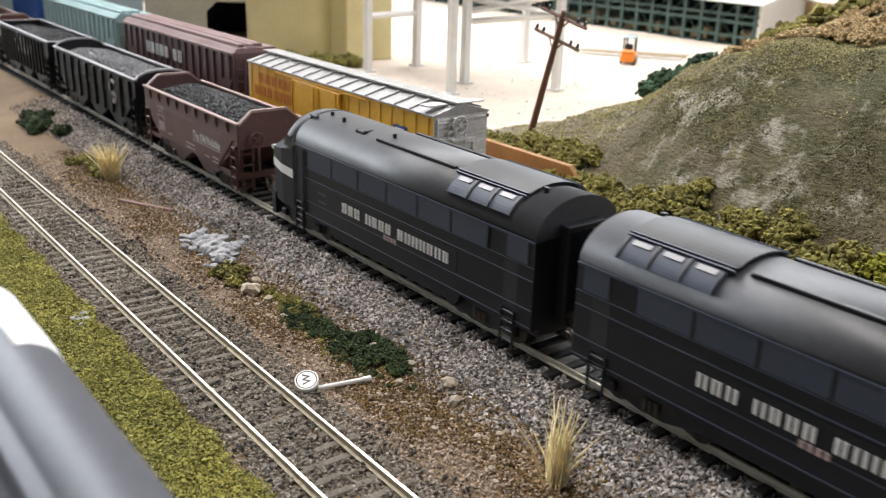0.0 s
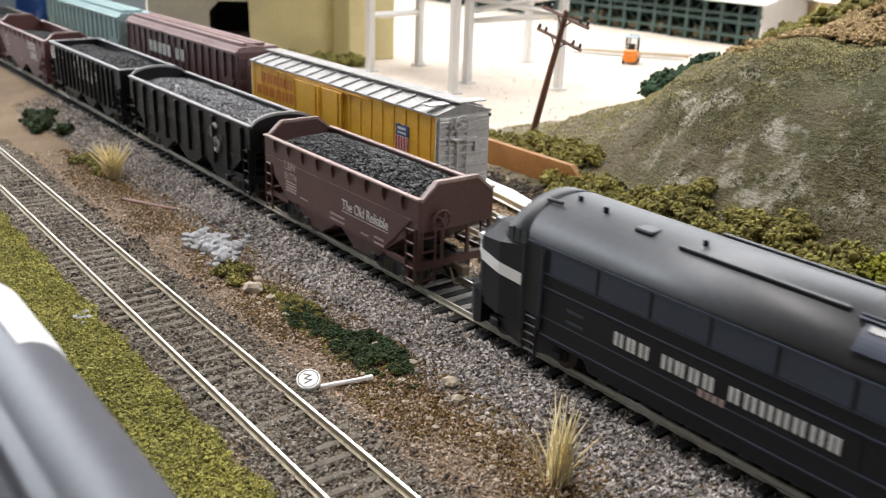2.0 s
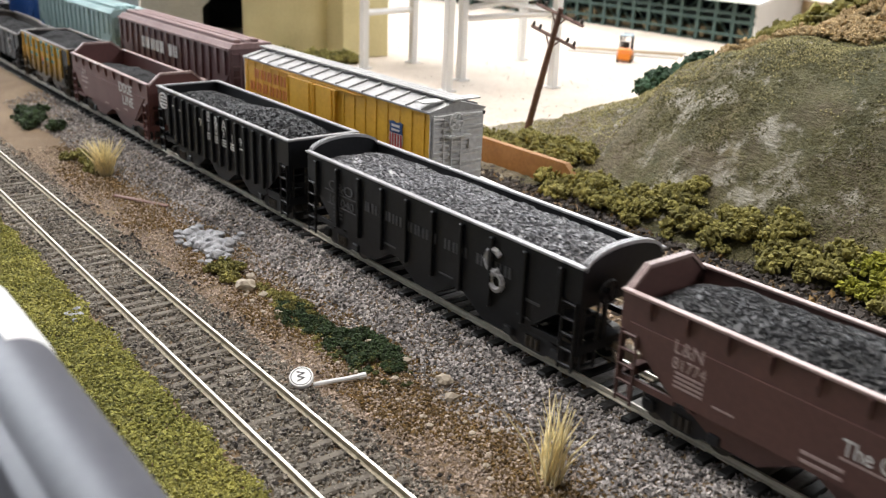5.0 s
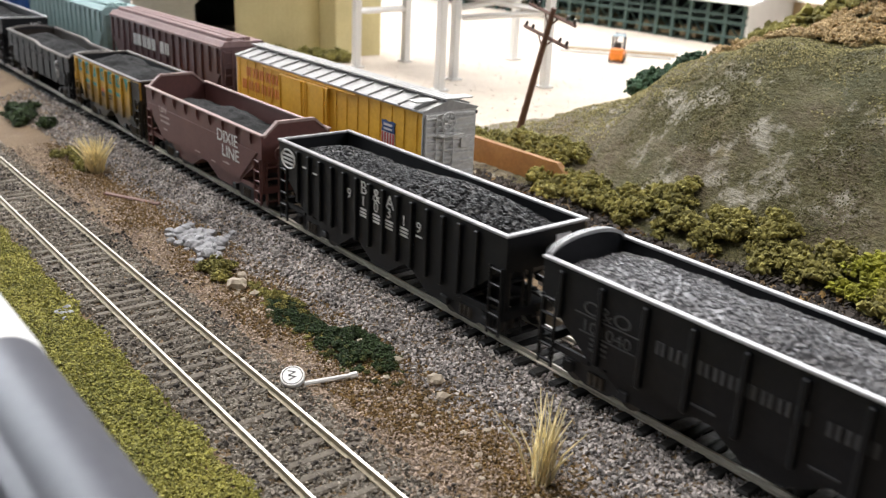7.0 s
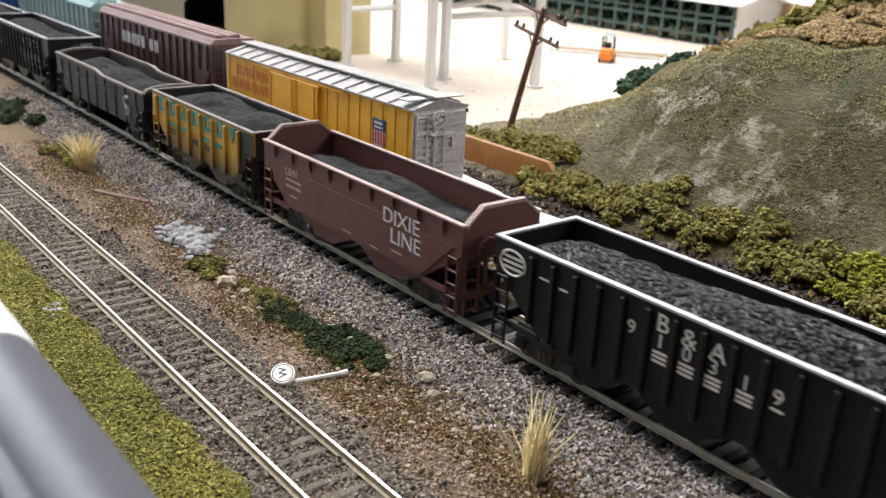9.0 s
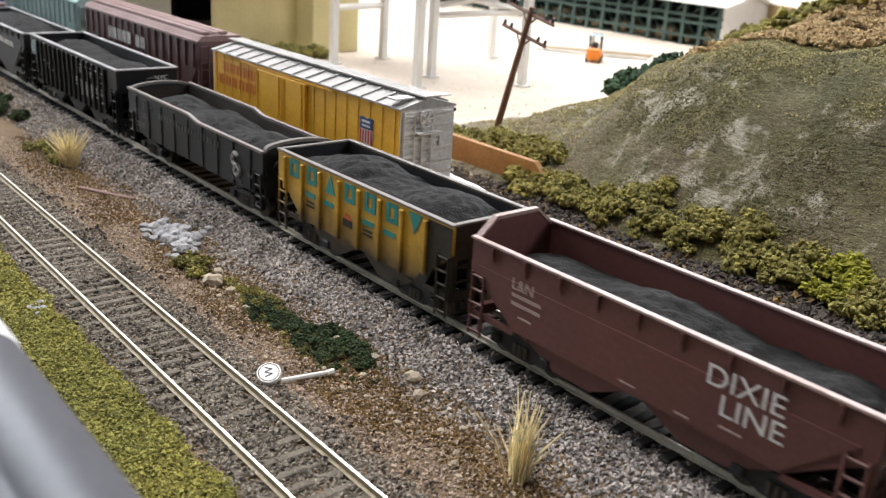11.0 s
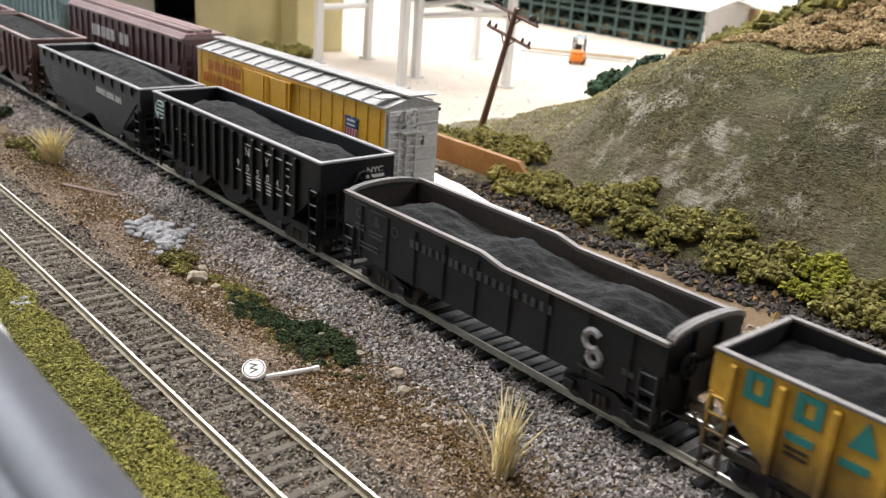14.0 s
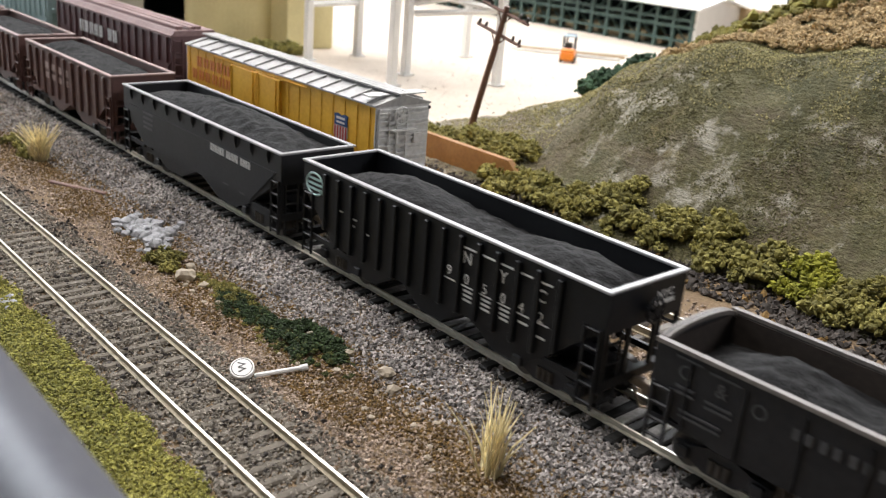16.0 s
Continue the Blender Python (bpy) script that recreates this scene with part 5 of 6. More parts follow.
part("sooty_panel", prism([(X0 + P * 7.06, 3.30), (h - 0.02, 3.30), (h - 0.02, 2.45), (h - 1.7, 1.14), (X0 + P * 7.06, 1.14)], Y - 0.012, Y), M_YELLOWEND, car, "soot-darkened end panel")
em = bmesh.new()
box(em, X0 + P * 3 + 0.25, X0 + P * 3 + 0.8, Y - 0.02, Y, 1.72, 1.98, bevel=0.0)
part("emblem", em, M_INK, car, "black oval emblem")
part("emblem_flame", prism([(X0 + P * 3 + 0.3, 1.99), (X0 + P * 3 + 0.75, 1.99), (X0 + P * 3 + 0.62, 2.2), (X0 + P * 3 + 0.52, 2.1), (X0 + P * 3 + 0.42, 2.22)], Y - 0.02, Y), M_REDLET, car, "red flame mark")


def gondola(u_back, u_front, H):
    """A drop-end gondola with sides that dip towards the ends."""
    L, W = u_front - u_back, 1.6
    h = L / 2
    car = thing("gondola_car", (u_back + u_front) / 2, 0, 0, "dusty black gondola car with smooth coal and faded letters", "gondola car", "coal cars in the train")
    rim = [(-h, H + 0.06), (0.1, H + 0.06), (1.0, H - 0.12), (h, H - 0.12)]
    out = rim + [(h, 1.5), (h - 1.9, 1.08), (-h + 1.9, 1.08), (-h, 1.5)]
    for s in (-1, 1):
        part("side_panel", prism(out, *sorted((s * W, s * (W - 0.09)))), M_BLACKWORN, car)
        chord = [(x, z + 0.05) for x, z in rim] + [(x, z - 0.05) for x, z in rim[::-1]]
        part("top_chord", prism(chord, *sorted((s * (W + 0.07), s * (W - 0.1)))), M_DULLRIM, car, "worn top edge with overhead light painted in pale")
    for s in (-1, 1):
        x0, x1 = sorted((s * h, s * (h - 0.1)))
        oy = [(-W + 0.1, 1.1), (W - 0.1, 1.1)] + [(W * 0.94 * math.cos(math.radians(a)), H + 0.28 * math.sin(math.radians(a))) for a in range(0, 181, 20)]
        part("end_plate", xprism(oy, x0, x1), M_BLACKWORN, car)
        t = oy[2:]
        part("end_chord", xprism(t + [(y, z - 0.13) for y, z in t[::-1]], x0 - 0.06, x1 + 0.06), M_DULLRIM, car, "worn top edge with overhead light painted in pale")
        part("end_rib", boxes((min(s * h, s * (h + 0.1)), max(s * h, s * (h + 0.1)), -0.6, -0.48, 1.1, H), (min(s * h, s * (h + 0.1)), max(s * h, s * (h + 0.1)), 0.48, 0.6, 1.1, H), (min(s * h, s * (h + 0.1)), max(s * h, s * (h + 0.1)), -W + 0.1, W - 0.1, 2.0, 2.15)), M_BLACKWORN, car)
        ladder(car, h - 0.62 if s > 0 else -h + 0.1, -W - 0.04, 0.7, 2.0, 0.5, "x", M_UNDER, 3)
    for k in range(9):
        x = -h + 1.0 + (L - 2) * k / 8
        for s in (-1, 1):
            part("rib", boxes((x - 0.03, x + 0.03, *sorted((s * W, s * (W + 0.05))), 1.1, H - 0.2)), M_BLACKWORN, car)
    for s in (-1, 1):
        part("side_lining", prism([(-h + 0.12, H - 0.02), (0.1, H - 0.02), (1.0, H - 0.2), (h - 0.12, H - 0.2), (h - 0.12, 1.9), (-h + 0.12, 1.9)], *sorted((s * (W - 0.095), s * (W - 0.12)))), M_GRIMYLINING, car, "rusty brown inner wall")
        part("end_lining", boxes((*sorted((s * (h - 0.105), s * (h - 0.13))), -W + 0.13, W - 0.13, 1.9, H)), M_GRIMYLINING, car, "rusty brown inner wall")
    part("floor_plate", boxes((-h + 0.1, h - 0.1, -W + 0.1, W - 0.1, 1.08, 1.2)), M_UNDER, car)
    part("centre_sill", boxes((-h + 0.1, h - 0.1, -0.28, 0.28, 0.78, 1.08)), M_UNDER, car)
    truck(car, -h + 2.0, WHEELMESH)
    truck(car, h - 2.0, WHEELMESH)
    couplers(car, h)
    coal(car, L - 0.3, W - 0.12, H, 3.0, 21, "mould", -0.06)
    brake_wheel(car, h + 0.2, -0.9, 2.3, 0.32, M_BLACKWORN)
    staggered(car, "C&O", 0.5, [-h + 0.7, -h + 1.7, -h + 2.6], [2.45, 2.4, 2.35], M_FADED, 1.0)
    bars([(-h + 0.6, -h + 1.3, 2.92, 2.97), (-h + 1.5, -h + 2.3, 2.86, 2.91), (-h + 0.7, -h + 1.2, 2.05, 2.12), (-h + 0.7, -h + 1.2, 2.2, 2.27), (-h + 1.5, -h + 2.2, 2.0, 2.06), (-h + 1.5, -h + 2.2, 2.14, 2.2), (-h + 0.9, -h + 2.0, 1.5, 1.56), (-h + 0.9, -h + 2.0, 1.64, 1.7)], Y - 0.03, M_FADED, car)
    glyphs((10,), -h + 3.6, 2.3, 0.26, 0.62, Y - 0.03, M_FADED, car)
    bm = bmesh.new()
    for cx, cz, r, a0, a1 in ((h - 2.2, 2.2, 0.25, 40, 320), (h - 2.08, 1.75, 0.2, 0, 360)):
        for a in range(a0, a1, 20):
            rod(bm, (cx + r * math.cos(math.radians(a)), Y - 0.03, cz + r * math.sin(math.radians(a))), (cx + r * math.cos(math.radians(a + 20)), Y - 0.03, cz + r * math.sin(math.radians(a + 20))), 0.1, 5)
    part("emblem", bm, M_RIM, car, "pale looping emblem")
    bars([(h - 1.2, h - 0.8, 1.7, 1.85), (h - 2.6, h - 1.7, 1.32, 1.4)], Y - 0.03, M_FADED, car)
    TRAIN.append(car)


gondola(-110.6, -97.3, 3.08)

# black hopper with a mint herald
car, h, L = hopper(-125.7, -112.1, 3.68, "black ribbed hopper car with a mint herald and smooth coal", M_BLACK, M_RIM, ribs=15, load="mould", humps=1.6, seed=25, lift=-0.05, bays=3, rib_span=(-5.42, 5.26))
oval(car, -h + 0.72, 3.0, 0.5, 0.38, M_MINT, (-0.18, 0, 0.18))
DIGIT_X = [1.05, 1.8, 2.57, 3.3, 4.01, 4.73]
staggered(car, "NYC", 0.50, [x - 0.2 for x in (1.74, 3.25, 4.67)], [2.74, 2.68, 2.66], M_WHITE, 1.0)
staggered(car, "905042", 0.42, [x - 0.15 for x in DIGIT_X], [2.17, 2.13, 2.1, 2.1, 2.1, 2.08], M_WHITE, 1.0)
bars([(x - 0.24, x + 0.24, 3.17, 3.22) for x in (1.8, 2.57, 3.3, 4.01, 4.73)] + [(x - 0.24, x + 0.24, 2.02, 2.06) for x in DIGIT_X] + [(x - 0.18, x + 0.18, z, z + 0.06) for x in (1.85, 2.6, 3.35) for z in (1.88, 1.74, 1.60)] + [(3.9, 4.25, 1.78, 1.84), (4.6, 4.9, 1.62, 1.68), (-4.75, -4.4, 2.45, 2.5), (-3.95, -3.6, 2.38, 2.43), (-4.0, -3.7, 2.15, 2.2), (-3.2, -2.9, 2.08, 2.13)], Y - 0.02, M_WHITE, car)
lettering("NYC", 0.3, h + 0.01, 0.35, 3.12, M_WHITE, car, 1.2, "end")
bars([(0.35, 1.15, 2.92, 3.04)], h, M_WHITE, car, "end_marking", "end")

# dark grey smooth-sided hopper
car, h, L = hopper(-140.96, -127.2, 3.47, "dark grey smooth-sided hopper car with level coal", M_BLACKWORN, M_RIM, load="mould", humps=1.0, seed=31, stubs=11, lift=0.26, cut=2.1)
glyphs((6, 5, 4), 1.65, 2.42, 0.30, 0.19, Y - 0.05, M_WHITE, car, -0.004)
bars([(-h + 2.2, -h + 3.2, z, z + 0.1) for z in (2.6, 2.38, 2.16, 1.95)] + [(h - 4.2, h - 3.8, 1.3, 1.36), (h - 2.9, h - 2.5, 1.25, 1.31)], Y - 0.05, M_FADED, car)

# two brown ribbed hoppers at the tail
for ub, uf, sd in ((-154.3, -142.4, 35), (-167.2, -155.6, 38), (-180.3, -168.5, 41)):
    car, h, L = hopper(ub, uf, 3.56, "faded brown ribbed hopper car with heaped coal", M_BROWN, M_RIMBROWN, ribs=11, load="mould", humps=0.5, seed=sd, lift=0.22)
    bars([(-h + 3.0 + 0.95 * k, -h + 3.5 + 0.95 * k, 2.5, 2.85) for k in range(4)] + [(-h + 3.0 + 0.95 * k, -h + 3.5 + 0.95 * k, 2.0, 2.3) for k in range(4)], Y - 0.02, M_PINK, car)


def locomotive(x, rz):
    """A sharp-nosed diesel: nose towards its own -x, ridged cab, arched roof, grilles and a rear doorway of painted
    shade.
    """
    car = thing("diesel_locomotive", x, 0, 0, "black sharp-nosed diesel locomotive with a white nose stripe", "locomotive", "locomotives at the head", rz)
    h, W = 8.35, 1.66
    rear, cab = h, -h + 3.1
    eave, top = 3.72, 4.86

    def loft(rings, cap=True):
        bm = bmesh.new()
        vs = [[bm.verts.new((rx, y, z)) for y, z in ring] for rx, ring in rings]
        for a, b in zip(vs, vs[1:]):
            for k in range(len(a) - 1):
                bm.faces.new((a[k], a[k + 1], b[k + 1], b[k]))
            bm.faces.new((a[-1], a[0], b[0], b[-1]))
        if cap:
            bm.faces.new(vs[0])
            bm.faces.new(vs[-1][::-1])
        bmesh.ops.recalc_face_normals(bm, faces=bm.faces)
        return bm

    side = [(W, 1.0), (W, eave), (-W, eave), (-W, 1.0)]
    part("body_side", loft([(cab, side), (rear, side)]), M_LOCO, car)
    arch = [(W * math.cos(math.radians(a)), eave - 0.04 + (top - eave) * math.sin(math.radians(a)) ** 0.9) for a in np.linspace(0, 180, 33)]

    def band(a0, a1, lo, hi, n):
        """A strip that follows the roof's curve between two angles, from lo to hi above it."""
        def curve(off, angles):
            return [((W + off) * math.cos(a), eave - 0.04 + (top - eave + off) * math.sin(a) ** 0.9) for a in angles]
        angles = [math.radians(a0 + (a1 - a0) * i / n) for i in range(n + 1)]
        return curve(lo, angles) + curve(hi, angles[::-1])

    part("roof", loft([(cab - 0.02, arch), (rear - 0.02, arch)]), M_LOCOTOP, car, "arched satin roof with sheen painted into its grey", smooth=True)

    # the cab windscreen slopes down to a blunt nose with a sharp prow
    def prow(x, w, zside, ztop, flat, zb=0.98):
        return (x, [(w * 0.97, zb), (w, zside), (flat, ztop), (-flat, ztop), (-w, zside), (-w * 0.97, zb)])

    nose_rings = [prow(-h, 0.34, 2.92, 3.12, 0.1), prow(-h + 0.3, 1.02, 3.02, 3.3, 0.32), prow(-h + 0.9, 1.46, 3.14, 3.5, 0.75), prow(-h + 1.9, W, 3.28, 3.68, 0.98), prow(cab, W, 3.5, 3.9, 1.0)]
    part("nose", loft(nose_rings), M_LOCO, car)
    cab_arch = [(W * math.cos(math.radians(a)), 3.42 + (top - 0.02 - 3.42) * math.sin(math.radians(a)) ** 0.75) for a in np.linspace(0, 180, 25)]

    def shrunk(f, g, dz):
        return [(y * f, 3.42 + (z - 3.42) * g + dz) for y, z in cab_arch]

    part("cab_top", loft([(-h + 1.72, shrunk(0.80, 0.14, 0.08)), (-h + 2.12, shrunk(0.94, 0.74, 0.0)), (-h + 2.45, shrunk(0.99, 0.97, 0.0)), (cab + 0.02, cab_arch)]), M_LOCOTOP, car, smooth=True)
    for s in (-1, 1):
        for k in range(3):
            x0 = -h + 2.22 + k * 0.28
            part("side_window", prism([(x0, 3.50), (x0 + 0.23, 3.50), (x0 + 0.23, 3.90), (x0 + 0.02, 3.86)], *sorted((s * 1.5, s * (W + 0.012)))), M_GLASS, car, "dark cab window")
        part("windscreen", prism([(-h + 1.74, 3.68), (-h + 1.86, 3.68), (-h + 2.2, 4.36), (-h + 2.07, 4.36)], *sorted((s * 0.08, s * 0.82))), M_GLASS, car, "sloping windscreen")
    # stripe round the nose
    bm = bmesh.new()
    half = [(cab - 0.2, W + 0.025), (-h + 1.9, W + 0.02), (-h + 0.9, 1.475), (-h + 0.3, 1.05), (-h - 0.03, 0.36)]
    pts = [(a, -b) for a, b in half] + [(a, b) for a, b in half[::-1]]
    zz = [2.26, 2.30, 2.38, 2.46, 2.52] + [2.52, 2.46, 2.38, 2.30, 2.26]
    lo = [bm.verts.new((a * 1.0, b, z)) for (a, b), z in zip(pts, zz)]
    hi = [bm.verts.new((a * 1.0, b, z + 0.36)) for k, ((a, b), z) in enumerate(zip(pts, zz))]
    for k in range(9):
        bm.faces.new((lo[k], lo[k + 1], hi[k + 1], hi[k]))
    bmesh.ops.solidify(bm, geom=list(bm.faces), thickness=0.03)
    bmesh.ops.recalc_face_normals(bm, faces=bm.faces)
    part("nose_stripe", bm, M_WHITEPLASTIC, car, "white stripe round the nose")
    part("headlight", rods([((-h + 0.3, 0, 3.1), (-h - 0.02, 0, 3.1))], 0.2, 16), M_GLASS, car, "round headlight")
    for s in (-1, 1):
        part("number_board", prism([(-h + 0.55, 2.95), (-h + 1.0, 3.0), (-h + 1.0, 3.16), (-h + 0.55, 3.11)], *sorted((s * 1.1, s * 1.36))), M_WHITEPLASTIC, car)
    # pilot and steps
    part("pilot", loft([(-h - 0.15, [(0.9, 0.25), (0.9, 1.3), (-0.9, 1.3), (-0.9, 0.25)]), (-h + 0.6, [(1.45, 0.22), (1.45, 1.45), (-1.45, 1.45), (-1.45, 0.22)]), (-h + 1.0, [(1.5, 0.3), (1.5, 1.2), (-1.5, 1.2), (-1.5, 0.3)])]), M_LOCO, car)
    part("pilot_detail", boxes((-h - 0.05, -h + 0.3, -0.75, -0.55, 1.3, 1.5), (-h - 0.05, -h + 0.3, 0.55, 0.75, 1.3, 1.5), bevel=0.03), M_WHEEL, car)
    for s in (-1, 1):
        y = s * (W + 0.01)
        part("cab_door", boxes((cab - 0.02, cab + 0.62, *sorted((y, s * (W - 0.05))), 1.55, 3.68)), M_UNDER, car, "recessed cab door")
        part("handrail", rods([((cab - 0.08, y + s * 0.06, 1.2), (cab - 0.08, y + s * 0.06, 3.6)), ((cab + 0.68, y + s * 0.06, 1.2), (cab + 0.68, y + s * 0.06, 3.6))], 0.04, 5), M_LOCOGREY, car)
        ladder(car, cab + 0.05, y + s * 0.02, 0.4, 1.45, 0.5, "x", M_LOCO, 4)
        ladder(car, rear - 1.25, y + s * 0.02, 0.4, 1.3, 0.55, "x", M_LOCO, 3)
        part("rear_door", boxes((rear - 1.25, rear - 0.62, *sorted((y, s * (W - 0.04))), 1.45, 3.15)), M_UNDER, car)
        # panel band under the eaves: lighter grille panels
        for k in range(7):
            x0 = cab + 0.95 + k * 1.78
            if x0 + 1.7 < rear - 0.9:
                part("grille_panel", boxes((x0, x0 + 1.70, *sorted((s * W, s * (W + 0.025))), 2.98, 3.66)), M_LOCOGREY, car)
                part("panel_strip", boxes((x0 + 1.70, x0 + 1.78, *sorted((s * W, s * (W + 0.04))), 2.95, 3.7)), M_LOCO, car)
        part("louvre_panel", boxes((rear - 1.15, rear - 0.25, *sorted((s * W, s * (W + 0.03))), 3.0, 3.66)), M_LOCOGREY, car)
        for z in (2.92, 2.52, 1.62, 1.08):
            part("belt_rail", boxes((cab + 0.7, rear, *sorted((s * W, s * (W + 0.03))), z, z + 0.035)), M_LOCOGREY, car)
        for k in range(2):
            part("side_vent", boxes((cab + 1.7, cab + 2.3, *sorted((s * W, s * (W + 0.03))), 2.1 + 0.32 * k - 0.3, 2.1 + 0.32 * k - 0.22)), M_LOCOGREY, car)
        part("eave_strip", boxes((cab, rear, *sorted((s * (W - 0.02), s * (W + 0.04))), eave - 0.06, eave)), M_LOCOGREY, car)
        # roof radiator shutters
        for k in range(3):
            x0 = rear - 4.1 + k * 0.98
            a0, a1 = (22, 50) if s > 0 else (130, 158)
            shutter = part("radiator_shutter", xprism(band(a0, a1, 0.02, 0.10, 6), x0, x0 + 0.88), M_LOCOGREY, car, "grey roof radiator shutter")
            # pale strip paints the highlight along each shutter's upper edge
            b0, b1 = (42, 48) if s > 0 else (132, 138)
            part("shutter_slot", xprism(band(b0, b1, 0.08, 0.13, 3), x0 + 0.14, x0 + 0.72), M_RIM, shutter, "pale highlight painted on the shutter edge")
            part("shutter_frame", xprism(band(a0, a1, 0.06, 0.15, 6), x0 + 0.89, x0 + 0.97), M_LOCOTOP, shutter)
        skirt = [(cab + 2.2, 1.0), (rear - 3.4, 1.0), (rear - 3.6, 0.55), (cab + 2.5, 0.55)]
        part("fuel_tank", prism(skirt, *sorted((s * 0.3, s * 1.5))), M_LOCO, car)
    part("fan_deck", xprism(band(56, 124, 0.05, 0.12, 14), rear - 4.3, rear - 1.1), M_BLACK, car, "dark curved mesh fan deck")
    for a in (52, 56, 124, 128):
        part("deck_rail", xprism(band(a - 0.8, a + 0.8, 0.03, 0.17, 2), rear - 4.3, rear - 1.1), M_LOCOGREY, car)
    for y in (-0.86, 0.86):
        part("roof_strip", boxes((cab + 4.5, cab + 9.0, y - 0.07, y + 0.07, top - 0.22, top - 0.10), bevel=0.02), M_BLACK, car)
    part("exhaust", boxes((cab + 3.0, cab + 3.6, -0.85, -0.35, top - 0.22, top - 0.06), bevel=0.04), M_LOCO, car)
    for xx, yy in ((cab + 0.6, -0.35), (cab + 1.7, -0.5), (cab + 4.9, -0.4), (rear - 0.9, -0.5)):
        part("roof_vent", rods([((xx, yy, top - 0.15), (xx, yy, top + 0.07))], 0.075, 10), M_LOCO, car)
    part("horn", rods([((cab - 0.1, -0.9, top - 0.12), (cab + 0.45, -0.9, top - 0.1))], 0.06, 8), M_LOCO, car)
    part("rear_door_frame", boxes((rear, rear + 0.35, -0.75, -0.62, 1.2, 4.0), (rear, rear + 0.35, 0.62, 0.75, 1.2, 4.0), (rear, rear + 0.35, -0.75, 0.75, 3.9, 4.1), bevel=0.03), M_LOCO, car)
    # thin dark sheet on the end wall in place of a shaded opening
    part("doorway_shade", boxes((rear + 0.005, rear + 0.03, -0.6, 0.6, 1.25, 3.9)), M_INTERIORSHADE, car, "dark sheet painting the end doorway's shade")
    part("underframe", boxes((cab - 0.6, rear - 0.05, -1.3, 1.3, 0.72, 1.0)), M_UNDER, car)
    for c in (-h + 2.9, h - 2.6):
        truck(car, c, WHEELMESH, 1.15, 1.35)
    couplers(car, h + 0.1)
    for s, f in ((-1, 0.9), (1, -1.5)):
        base = thing_side(car, s)
        glyphs((3, 4, 7), -1.80 if s < 0 else -4.25, 1.86, 0.37, 0.415, -W - 0.03, M_WHITE, base)
        bars([(f + 0.2 * k, f + 0.2 * k + 0.13, 1.62, 1.80) for k in range(4)], -W - 0.03, M_PINK, base)
    TRAIN.append(car)
    return car


def thing_side(car, s):
    """A bare plate that carries the lettering of one side."""
    p = part("letter_plate", boxes((-4.6, 4.9, -1.675, -1.655, 1.58, 2.45)), M_LOCO, car)
    if s > 0:
        p.matrix_basis = pose(0, 0, 0, 0, 0, 180)
    return p


locomotive(-19.3, 0)
locomotive(-0.95, 180)


